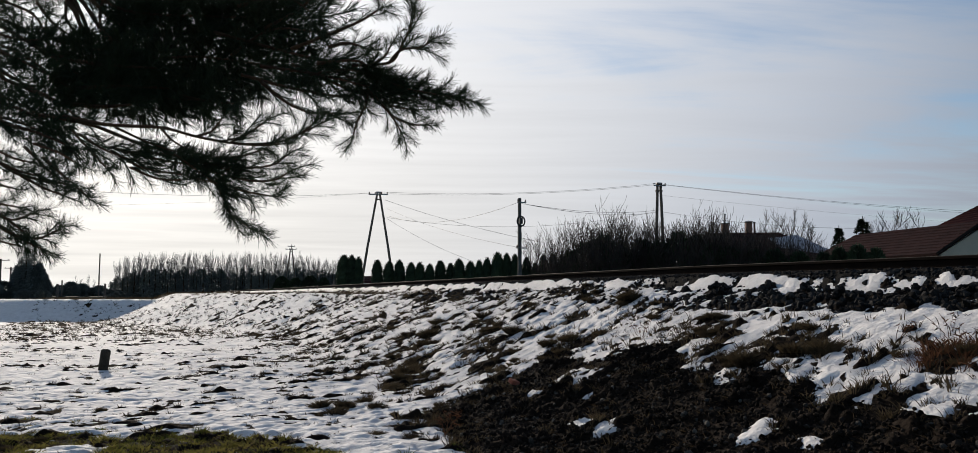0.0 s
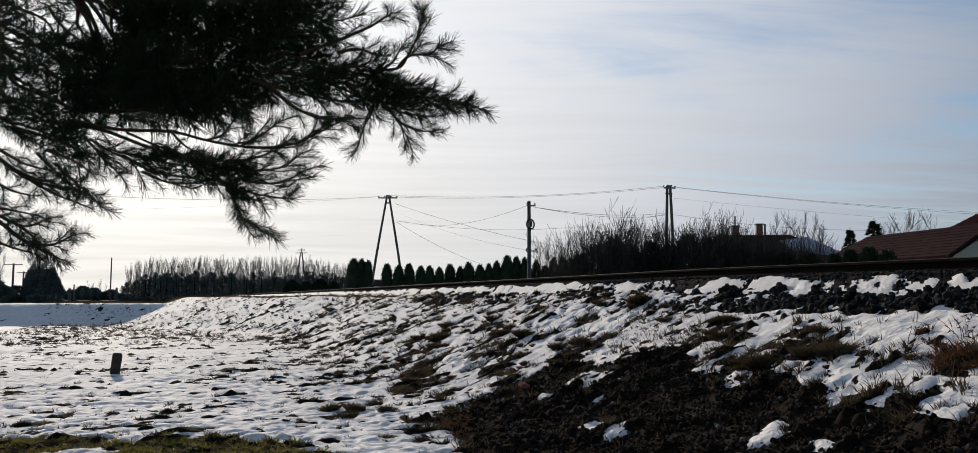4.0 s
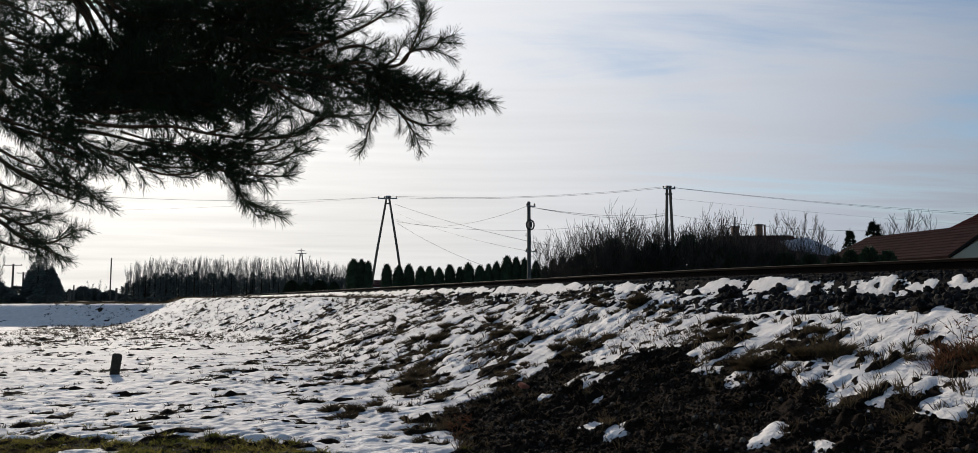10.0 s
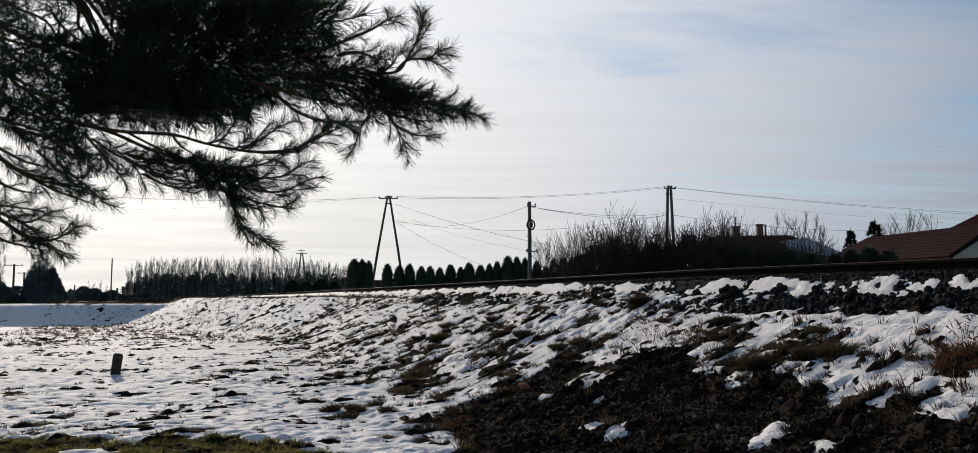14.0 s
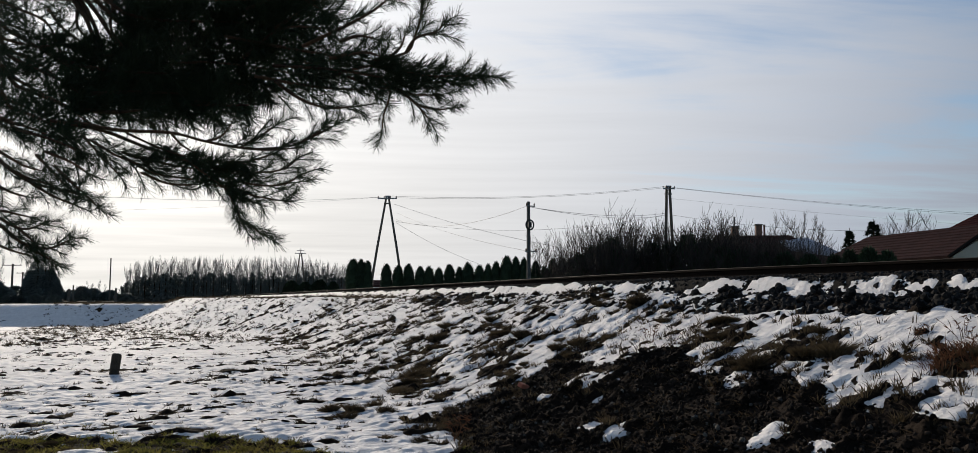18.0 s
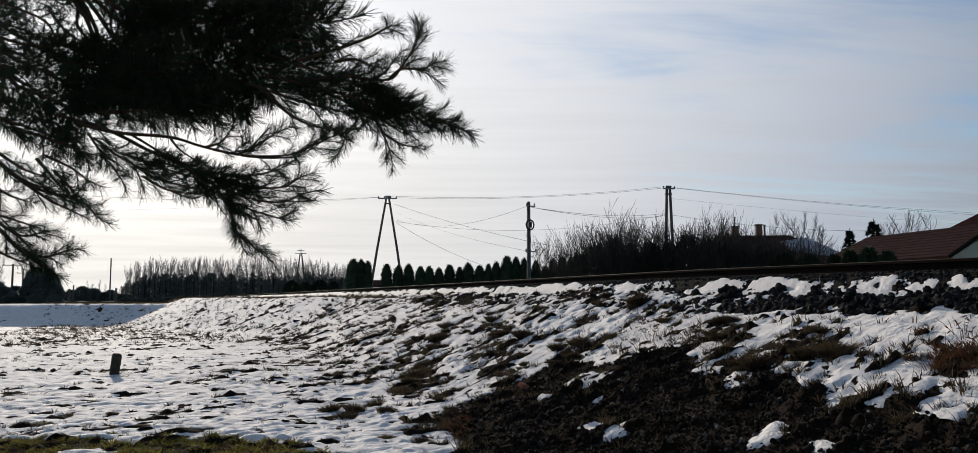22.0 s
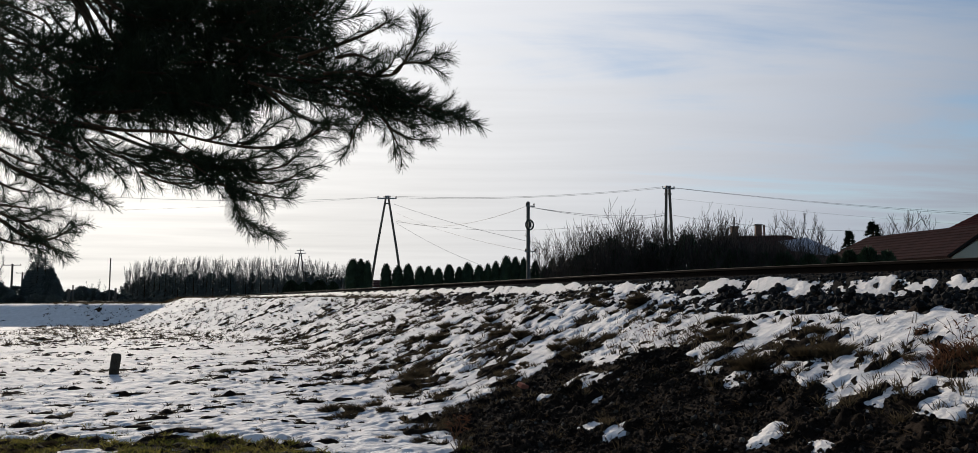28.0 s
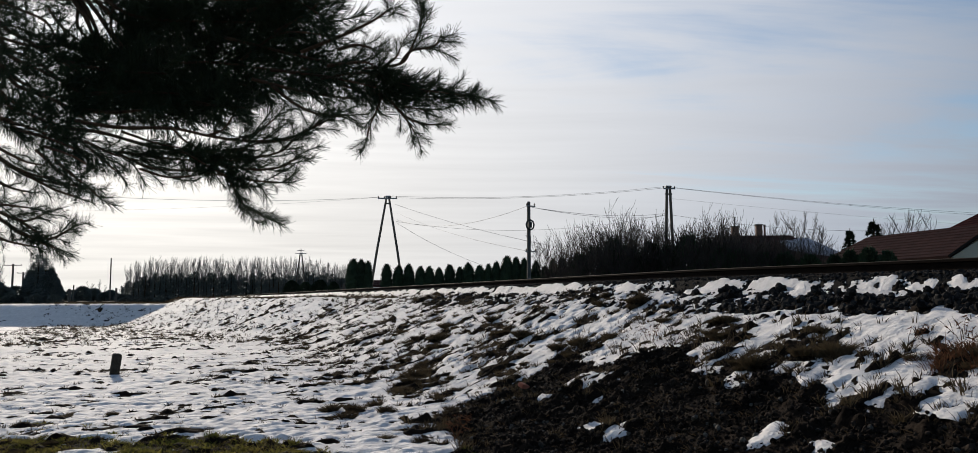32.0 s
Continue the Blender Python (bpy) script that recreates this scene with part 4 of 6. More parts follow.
def spruce(seed, label="dark green spruce with dense drooping branches", whorls=20, flecks=88, material=M_CONIFER):
    rnd = random.Random(seed)
    ob = thing("spruce", pose(0, 0, 0), label, "spruce", "spruces")
    buf = Buf()
    buf.tube([(0, 0, -0.05), (0, 0, 0.5), (0, 0, 1.0)], [0.022, 0.014, 0.003], 6)
    part("trunk", buf, M_BARK, ob)
    buf = Buf()
    for i in range(whorls):
        t = i / whorls
        z, reach = 0.06 + 0.92 * t, 0.25 * (1 - t) ** 0.85 + 0.012
        for k in range(7):
            w = rnd.uniform(0, 2 * math.pi)
            e = Vector((math.cos(w), math.sin(w), 0.25 - 0.6 * (1 - t)))
            ln = reach * rnd.uniform(0.65, 1.12)
            for _ in range(flecks // 4):
                q = rnd.random()
                p = Vector((0, 0, z)) + e * ln * q
                p.z -= 0.03 * q * q
                d = (e + Vector((rnd.uniform(-1, 1), rnd.uniform(-1, 1), rnd.uniform(-0.9, 0.4)))).normalized() * rnd.uniform(0.02, 0.05)
                s = d.cross(Vector((rnd.uniform(-1, 1), rnd.uniform(-1, 1), rnd.uniform(-1, 1)))).normalized() * 0.008
                b = len(buf.v)
                buf.v += [p - s, p + s, p + d]
                buf.f.append((b, b + 1, b + 2))
    part("crown", buf, material, ob)
    return ob


def bare_tree(seed, label, rmin=0.006, kids=5):
    """A slender bare tree of unit height."""
    rnd = random.Random(seed)
    ob = thing("bare_tree", pose(0, 0, 0), label, "tree", "bare winter trees")
    buf = Buf()
    pts = [Vector((rnd.uniform(-0.02, 0.02) * i, rnd.uniform(-0.02, 0.02) * i, -0.03 + 0.165 * i)) for i in range(7)]
    buf.tube(pts, [0.014 - 0.0018 * i for i in range(7)], 5, False)
    part("trunk", buf, M_BIRCH, ob)
    buf = Buf()
    for k in range(26):
        t = rnd.uniform(0.2, 0.98)
        i = min(5, int(t * 6))
        o = pts[i].lerp(pts[i + 1], t * 6 - i)
        w = rnd.uniform(0, 2 * math.pi)
        grow(buf, o, Vector((math.cos(w) * 0.6, math.sin(w) * 0.6, 1.0)), 0.26 * (1.1 - 0.6 * t), 0.004, 1, rnd, kids, 0.5, 0.3, rmin, 3, 0.6)
    part("branchwork", buf, M_BIRCH, ob)
    return ob


def place(form, used, m):
    """First use moves the form itself; later ones copy it."""
    if form.name in used:
        ob = copy_thing(form, m)
    else:
        used.add(form.name)
        ob = form
    ob.matrix_basis = m
    return ob


def greenery():
    plant_hedge()
    rnd = random.Random(31)
    used = set()
    forms = [bush_form(40 + s, 4.2, 0.75, 7, "leafless garden bush with upright shoots", 34) for s in range(4)]
    for i, (a, top, d) in enumerate([(905, 372, 56), (940, 352, 54), (975, 342, 55), (1005, 338, 53), (1040, 352, 52), (1075, 352, 55), (1105, 338, 54), (1140, 345, 53), (1165, 352, 55), (1190, 356, 52), (1220, 362, 50), (1250, 366, 53), (1280, 370, 54), (1310, 378, 52), (1330, 388, 50), (925, 372, 50), (895, 385, 51), (960, 360, 50), (990, 350, 49), (1022, 352, 50), (1058, 360, 50), (1090, 352, 49), (1122, 346, 50), (1152, 352, 49), (1180, 362, 50), (1205, 368, 49), (1235, 372, 50), (1265, 376, 49), (1295, 384, 50)]):
        z = 1.5 + (478 - top) / 1304.8 * d
        s = (z - LAND) / 4.4
        place(forms[i % 4], used, pose((a - 784) / 1304.8 * d, d, LAND, 0, 0, rnd.uniform(0, 360)) @ Matrix.Diagonal((s * 0.85, s * 0.85, s, 1)))
    forms = [evergreen_bush(s) for s in (1, 2, 3)]
    for i, (a, top, d, w) in enumerate([(955, 394, 53, 1.0), (985, 382, 51, 1.1), (1015, 398, 52, 1.0), (1045, 388, 51, 1.1), (1075, 392, 50, 1.1), (1105, 376, 51, 1.1), (1135, 384, 52, 1.0), (1160, 394, 50, 1.0), (1190, 400, 50, 1.1), (1225, 404, 50, 1.0),
                                        (1260, 404, 49, 1.0), (1300, 408, 48, 1.0), (930, 408, 53, 0.8), (1365, 400, 42, 0.7), (1395, 396, 41, 0.8), (1425, 402, 40, 0.7), (1340, 408, 44, 0.7), (470, 450, 75, 0.9), (492, 452, 74, 0.8), (515, 449, 74, 0.9), (537, 452, 73, 0.7)]):
        z = 1.5 + (478 - top) / 1304.8 * d
        place(forms[i % 3], used, pose((a - 784) / 1304.8 * d, d, LAND, 0, 0, rnd.uniform(0, 360)) @ Matrix.Diagonal((w, w, (z - LAND) / 2.05, 1)))
    forms = [spruce(s, whorls=30, flecks=150) for s in (4, 5, 6)]
    for i, (a, top, d, w) in enumerate([(1366, 365, 62, 1.0), (1405, 350, 63, 1.1), (1440, 382, 62, 1.2)]):
        h = 1.5 + (478 - top) / 1304.8 * d - LAND
        place(forms[i % 3], used, pose((a - 784) / 1304.8 * d, d, LAND, 0, 0, rnd.uniform(0, 360)) @ Matrix.Diagonal((h * w, h * w, h, 1)))
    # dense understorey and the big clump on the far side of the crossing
    # their pale green has the distance haze painted in
    forms = [spruce(s, material=M_HAZEGREEN) for s in (24, 25, 26)]
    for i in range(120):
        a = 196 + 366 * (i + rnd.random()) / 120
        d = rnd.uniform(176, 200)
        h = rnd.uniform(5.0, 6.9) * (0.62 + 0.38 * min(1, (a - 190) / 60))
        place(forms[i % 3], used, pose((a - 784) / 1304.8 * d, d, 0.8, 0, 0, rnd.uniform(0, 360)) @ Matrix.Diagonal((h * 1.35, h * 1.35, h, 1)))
    domes = [evergreen_bush(s, M_HAZEGREEN) for s in (11, 12)]
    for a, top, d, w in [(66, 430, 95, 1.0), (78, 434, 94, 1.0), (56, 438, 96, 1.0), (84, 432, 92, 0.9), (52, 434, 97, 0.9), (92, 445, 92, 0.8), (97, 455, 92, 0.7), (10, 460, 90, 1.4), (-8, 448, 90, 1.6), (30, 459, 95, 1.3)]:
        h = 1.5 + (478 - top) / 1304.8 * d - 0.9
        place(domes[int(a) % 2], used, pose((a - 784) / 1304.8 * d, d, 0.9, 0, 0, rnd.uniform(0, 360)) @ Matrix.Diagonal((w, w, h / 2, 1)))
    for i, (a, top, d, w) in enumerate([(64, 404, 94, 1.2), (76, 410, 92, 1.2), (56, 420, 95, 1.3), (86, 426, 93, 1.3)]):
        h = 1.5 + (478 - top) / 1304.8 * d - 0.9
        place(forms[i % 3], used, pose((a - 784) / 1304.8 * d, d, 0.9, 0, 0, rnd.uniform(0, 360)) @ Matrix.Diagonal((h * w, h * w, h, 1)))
    forms = [bare_tree(60 + s, "slender leafless birch with fine upright branches", 0.0014) for s in range(5)]
    for i in range(220):
        a = 205 + 355 * (i + rnd.random()) / 220
        d = rnd.uniform(186, 225)
        top = 416 + 9 * rnd.random() ** 2 + 14 * max(0, (245 - a) / 45) + 8 * max(0, (a - 480) / 80) + rnd.uniform(-4, 8)
        h = 1.5 + (478 - top) / 1304.8 * d - 0.8
        place(forms[i % 5], used, pose((a - 784) / 1304.8 * d, d, 0.8, rnd.uniform(-3, 3), rnd.uniform(-3, 3), rnd.uniform(0, 360)) @ Matrix.Diagonal((h * 0.5, h * 0.5, h, 1)))
    for i, (a, top, d) in enumerate([(1435, 352, 70), (1455, 345, 72), (1475, 342, 70), (1492, 350, 69), (1420, 360, 71), (1285, 348, 75), (1305, 352, 76), (1262, 345, 74), (1240, 352, 76), (1325, 362, 76), (-6, 400, 120), (4, 412, 118), (60, 400, 96), (73, 396, 95), (68, 398, 94), (84, 412, 94), (50, 416, 96), (135, 458, 130), (145, 452, 131), (152, 455, 128), (163, 450, 130), (172, 457, 131), (128, 460, 128)]):
        h = 1.5 + (478 - top) / 1304.8 * d - LAND
        place(forms[i % 5], used, pose((a - 784) / 1304.8 * d, d, LAND, 0, 0, rnd.uniform(0, 360)) @ Matrix.Diagonal((h * 0.85, h * 0.85, h, 1)))
    # low bushes far off, haze painted into their colour as well
    forms = [evergreen_bush(s, M_HAZEGREEN) for s in (7, 8)]
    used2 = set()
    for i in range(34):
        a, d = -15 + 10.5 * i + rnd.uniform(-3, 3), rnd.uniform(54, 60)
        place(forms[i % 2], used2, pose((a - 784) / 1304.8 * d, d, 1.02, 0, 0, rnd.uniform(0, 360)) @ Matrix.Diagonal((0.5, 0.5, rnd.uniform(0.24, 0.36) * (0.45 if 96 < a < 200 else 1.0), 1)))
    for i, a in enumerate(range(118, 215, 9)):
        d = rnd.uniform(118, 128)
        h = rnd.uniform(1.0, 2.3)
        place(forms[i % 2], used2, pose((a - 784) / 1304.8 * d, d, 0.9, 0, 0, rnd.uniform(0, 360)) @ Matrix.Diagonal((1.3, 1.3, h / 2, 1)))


greenery()


# ---------------------------------------------------------------- houses
def roof_plane(buf, e0, e1, r0, r1, course=0.34, wave=0.24, thick=0.12):
    """A tiled slope from the eave e0-e1 up to the ridge r0-r1, in stepped courses."""
    e0, e1, r0, r1 = (Vector(p) for p in (e0, e1, r0, r1))
    nrm = (e1 - e0).cross(r0 - e0 if (r0 - e0).length > 0.1 else r1 - e0).normalized()
    if nrm.z < 0:
        nrm = -nrm
    nc = max(2, int(((r0 + r1) / 2 - (e0 + e1) / 2).length / course))
    nw = max(4, int((e1 - e0).length / wave * 2))
    last = None
    for c in range(nc):
        rows = []
        for t, lift in ((c / nc, 0.05), ((c + 1) / nc, 0.012)):
            a, b = e0.lerp(r0, t), e1.lerp(r1, t)
            rows.append(len(buf.v))
            for k in range(nw + 1):
                buf.v.append(a.lerp(b, k / nw) + nrm * (lift + 0.018 * math.cos(math.pi * k)))
        for k in range(nw):
            buf.f.append((rows[0] + k, rows[0] + k + 1, rows[1] + k + 1, rows[1] + k))
            if last is not None:
                buf.f.append((last + k, last + k + 1, rows[0] + k + 1, rows[0] + k))
        last = rows[1]
    b = len(buf.v)
    buf.v += [e0 + nrm * 0.05, e1 + nrm * 0.05, r1 + nrm * 0.01, r0 + nrm * 0.01] + [p - nrm * thick for p in (e0, e1, r1, r0)]
    buf.f += [(b + 7, b + 6, b + 5, b + 4), (b, b + 4, b + 5, b + 1), (b + 1, b + 5, b + 6, b + 2), (b + 3, b + 7, b + 4, b), (b + 2, b + 6, b + 7, b + 3)]


def chimney(parent, x, y, z0, z1, w, pot=0.0):
    bm = bevelled_box(w, w * 0.8, z1 - z0, 0.015, 1)
    ch = part("chimney", bm, M_BRICKWORK, parent, "sooty brick chimney", m=pose(x, y, z0))
    bm = bevelled_box(w * 1.25, w * 1.05, 0.10, 0.015, 1)
    part("cap", bm, M_CONCRETE, ch, m=pose(0, 0, z1 - z0))
    if pot:
        buf = Buf()
        buf.tube([(0, 0, z1 - z0 + 0.1), (0, 0, z1 - z0 + 0.1 + pot)], [0.07, 0.07], 8)
        buf.box(pose(0, 0, z1 - z0 + 0.05 + pot), 0.2, 0.2, 0.05)
        part("flue_pipe", buf, M_METAL, ch)


def house_walls(parent, x0, x1, y0, y1, z, material=M_PLASTER, label="cream plastered wall"):
    t = 0.3
    for name, cx, cy, sx, sy in (("wall_front", (x0 + x1) / 2, y0, x1 - x0, t), ("wall_back", (x0 + x1) / 2, y1, x1 - x0, t), ("wall_side", x0, (y0 + y1) / 2, t, y1 - y0 - t), ("wall_side", x1, (y0 + y1) / 2, t, y1 - y0 - t)):
        buf = Buf()
        buf.box(pose(cx, cy, -0.3), sx, sy, z + 0.3)
        part("wall", buf, material, parent, label)


def houses():
    # house behind the bushes: brown hipped roof, snow left on its end slope
    ob = thing("house", pose(25.6, 74, LAND, 0, 0, -4), "house with a brown hipped roof behind bare bushes", "house", "houses beyond the track")
    hw, hd, ez, rz = 6.2, 4.2, 3.3, 6.15
    house_walls(ob, -hw + 0.5, hw - 0.5, -hd + 0.5, hd - 0.5, ez)
    for corners in (((-hw, -hd, ez), (hw, -hd, ez), (-hw + 1.5, 0, rz), (hw - 4.4, 0, rz)),
                    ((hw, hd, ez), (-hw, hd, ez), (hw - 4.4, 0, rz), (-hw + 1.5, 0, rz)),
                    ((hw, -hd, ez), (hw, hd, ez), (hw - 4.4, 0, rz), (hw - 4.39, 0.01, rz)),
                    ((-hw, hd, ez), (-hw, -hd, ez), (-hw + 1.5, 0.01, rz), (-hw + 1.5, 0, rz))):
        buf = Buf()
        roof_plane(buf, *corners)
        part("roof_slope", buf, M_OLDTILE, ob, "dark brown tiled roof")
    buf = Buf()
    p = [Vector(q) for q in ((1.2, -2.3, 4.62), (6.4, -3.7, 3.70), (3.3, -0.35, 5.92), (0.6, -0.9, 5.56))]
    up = Vector((0, -0.55, 0.83))
    rnd = random.Random(2)
    for i in range(13):
        for k in range(13):
            q = p[0].lerp(p[1], i / 12).lerp(p[3].lerp(p[2], i / 12), k / 12)
            inner = min(i, 12 - i, k, 12 - k)
            buf.v.append(q + up * (0.02 + 0.09 * min(1, inner / 2) + rnd.uniform(-0.02, 0.02)))
    for i in range(12):
        for k in range(12):
            b = i * 13 + k
            buf.f.append((b, b + 13, b + 14, b + 1))
    part("roof_snow", buf, M_ROOFSNOW, ob, "thin old snow left on the roof slope", smooth=True)
    chimney(ob, (22.63, 73.90, 5.91)[0] - 25.6, 0.2, 5.2, 6.95, 0.6, 0.85)
    chimney(ob, (24.78, 73.90, 5.91)[0] - 25.6, 0.2, 5.2, 7.1, 0.55)
    chimney(ob, (25.40, 73.90, 5.91)[0] - 25.6, 0.6, 5.2, 7.1, 0.16)
    # low wing with its ridge running towards the track, and the taller house behind it
    ob = thing("house", pose(26.0, 47, LAND, 0, 0, 10.2), "low house wing with a brown tiled roof and cream gable", "house", "houses beyond the track")
    ez, rz, hw, y0, y1 = 2.62, 4.42, 2.95, -4.4, 7.8
    house_walls(ob, -hw + 0.45, hw - 0.45, y0 + 0.4, y1 - 0.4, ez)
    for corners in (((-hw, y1, ez), (-hw, y0, ez), (0, y1 - 1.6, rz), (0, y0, rz)),
                    ((hw, y0, ez), (hw, y1, ez), (0, y0, rz), (0, y1 - 1.6, rz)),
                    ((hw, y1, ez), (-hw, y1, ez), (0.01, y1 - 1.6, rz), (0, y1 - 1.6, rz))):
        buf = Buf()
        roof_plane(buf, *corners)
        part("roof_slope", buf, M_OLDTILE, ob, "weathered red-brown tiled roof")
    buf = Buf()
    a = hw - 0.45
    for y in (y0 + 0.25, y0 + 0.55):
        buf.v += [Vector((-a, y, ez)), Vector((a, y, ez)), Vector((0, y, ez + (rz - ez) * a / hw - 0.13))]
    buf.f += [(0, 1, 2), (5, 4, 3), (0, 3, 4, 1), (1, 4, 5, 2), (2, 5, 3, 0)]
    part("gable", buf, M_PLASTER, ob, "cream plastered gable")
    for s in (-1, 1):
        buf = Buf()
        buf.tube([(s * hw, y0 - 0.02, ez - 0.02), (0, y0 - 0.02, rz - 0.02)], [0.09, 0.09], 4)
        part("bargeboard", buf, M_SLEEPER, ob, "dark wooden bargeboard")
    ob = thing("house", pose(38.9, 55, LAND), "tall house with a steep red tiled roof", "house", "houses beyond the track")
    hw, hd, ez, rz = 9.0, 5.0, 3.5, 7.1
    house_walls(ob, -hw + 0.5, hw - 0.5, -hd + 0.5, hd - 0.5, ez)
    for corners in (((-hw, -hd, ez), (hw, -hd, ez), (-hw + 5.4, 0, rz), (hw - 5.4, 0, rz)),
                    ((hw, hd, ez), (-hw, hd, ez), (hw - 5.4, 0, rz), (-hw + 5.4, 0, rz)),
                    ((hw, -hd, ez), (hw, hd, ez), (hw - 5.4, 0, rz), (hw - 5.4, 0.01, rz)),
                    ((-hw, hd, ez), (-hw, -hd, ez), (-hw + 5.4, 0.01, rz), (-hw + 5.4, 0, rz))):
        buf = Buf()
        roof_plane(buf, *corners)
        part("roof_slope", buf, M_TILE, ob, "steep red tiled roof")
    # small pale shed seen between the pole's legs
    x, y, z = (-9.66, 70.15, 2.89)
    ob = thing("shed", pose(x, y, LAND, 0, 0, 10), "small pale garden shed behind the thujas", "shed")
    house_walls(ob, -0.9, 0.9, -0.8, 0.8, 1.5, M_FRAME, "white boarded wall")
    for corners in (((-1.1, -1.0, 1.5), (1.1, -1.0, 1.5), (-1.1, 0, 2.0), (1.1, 0, 2.0)),
                    ((1.1, 1.0, 1.5), (-1.1, 1.0, 1.5), (1.1, 0, 2.0), (-1.1, 0, 2.0))):
        buf = Buf()
        roof_plane(buf, *corners)
        part("roof_slope", buf, M_OLDTILE, ob)


houses()


# ---------------------------------------------------------------- the pine whose boughs hang into view
PINE = Vector((-2.75, 2.95, 0.0))
FORWARD = Vector((0.0, math.cos(radians(5.04)), math.sin(radians(5.04))))
NEEDLE = 0.064


def shoot_mesh(seed, length, needles):
    """A pine shoot along +x: a stem with needles that lean forward, and a bud tuft."""
    rnd = random.Random(seed)
    buf = Buf()
    bend = rnd.uniform(-0.25, 0.25)

    def axis(t):
        return Vector((length * t, bend * length * t * t * 0.5, length * 0.22 * t * t))
    for k in range(needles):
        t = 1 - rnd.random() * 1.0
        w = rnd.uniform(0, 2 * math.pi)
        open_ = rnd.uniform(0.6, 1.2) * (1.0 - 0.25 * t)
        tangent = (axis(min(1, t + 0.05)) - axis(t - 0.05)).normalized()
        side = Vector((0, math.cos(w), math.sin(w)))
        d = (tangent * math.cos(open_) + side * math.sin(open_)).normalized()
        buf.spike(axis(t), d * NEEDLE * rnd.uniform(0.7, 1.05), 0.0008, d.cross(Vector((0.3, 0.5, 0.81))).normalized())
    buf.tube([axis(t) for t in (-0.1, 0.3, 0.7, 1.0)], [0.0032, 0.0028, 0.0024, 0.003], 4)
    return buf.mesh("shoot", M_NEEDLE)


SHOOTS = [shoot_mesh(100 + s, ln, n) for s, (ln, n) in enumerate([(0.12, 84), (0.10, 74), (0.135, 92), (0.085, 64), (0.11, 78), (0.10, 74), (0.07, 56), (0.125, 84)])]


class Bough:
    """Wood and shoots of one rigid piece of the tree, turning about its own root."""

    def __init__(self, parent, root, label, pace=0.55):
        self.root = Vector(root)
        self.wood = Buf()
        self.parent, self.label, self.pace = parent, label, pace
        self.shoots = []

    def limb(self, pts, r0=0.014, r1=0.004, every=0.05, start=0.25, size=1.0, spread=0.9, seed=0, flat=0.75):
        rnd = random.Random(seed * 13 + len(self.shoots))
        pts = [Vector(p) - self.root for p in pts]
        # a smooth line through the points
        line = []
        for i in range(len(pts) - 1):
            a, b = pts[max(i - 1, 0)], pts[min(i + 2, len(pts) - 1)]
            p, q = pts[i], pts[i + 1]
            for k in range(5):
                t = k / 5
                h = Vector(p) * (2 * t ** 3 - 3 * t * t + 1) + q * (3 * t * t - 2 * t ** 3) + (q - a) * 0.5 * (t ** 3 - 2 * t * t + t) + (b - p) * 0.5 * (t ** 3 - t * t)
                line.append(h)
        line.append(pts[-1])
        n = len(line)
        self.wood.tube(line, [r0 + (r1 - r0) * i / (n - 1) for i in range(n)], 6)
        run = [0.0]
        for i in range(1, n):
            run.append(run[-1] + (line[i] - line[i - 1]).length)
        total = run[-1]
        s, sign = total * start, 1
        while s < total - 0.02:
            i = max(k for k in range(n - 1) if run[k] <= s)
            t = (s - run[i]) / max(1e-6, run[i + 1] - run[i])
            p, tan = line[i].lerp(line[i + 1], t), (line[i + 1] - line[i]).normalized()
            side = tan.cross(FORWARD).normalized() * sign
            out = (side + FORWARD * rnd.uniform(-flat, flat) + Vector((0, 0, 0.15))).normalized()
            d = (tan * rnd.uniform(0.7, 1.15) + out * spread).normalized()
            self.shoots.append((p, d, size * rnd.uniform(0.6, 1.1), rnd.randrange(8), rnd.uniform(0, 360)))
            sign = -sign
            s += every * self.pace * rnd.uniform(0.6, 1.4)
        tan = (line[-1] - line[-2]).normalized()
        self.shoots.append((line[-1], tan, size, rnd.randrange(8), rnd.uniform(0, 360)))
        for k in range(2):
            w = rnd.uniform(0, 2 * math.pi)
            self.shoots.append((line[-1], (tan + tan.orthogonal().normalized() * 0.6 * math.cos(w) + tan.cross(tan.orthogonal()).normalized() * 0.6 * math.sin(w)).normalized(), size * 0.75, rnd.randrange(8), w * 57))

    def finish(self):
        ob = part("bough", self.wood, M_BARK, self.parent, self.label, m=Matrix.Translation(self.root - PINE))
        for p, d, s, k, roll in self.shoots:
            m = Matrix.Translation(p) @ d.to_track_quat("X", "Z").to_matrix().to_4x4() @ pose(0, 0, 0, roll) @ Matrix.Scale(s, 4)
            part("shoot", SHOOTS[k], M_NEEDLE, ob, m=m)
        return ob


pine = thing("pine_tree", Matrix.Translation(PINE), "Scots pine with long dark needles swaying in the wind", "pine tree")
trunk = Buf()
trunk.tube([(0, 0, -0.15), (0.02, 0.0, 0.4), (-0.03, 0.02, 1.4), (0.03, -0.02, 2.6), (0.0, 0.0, 3.6), (0.02, 0.03, 4.6)], [0.21, 0.17, 0.155, 0.14, 0.12, 0.09], 14)
part("trunk", trunk, M_BARK, pine, "scaly brown trunk", smooth=True)

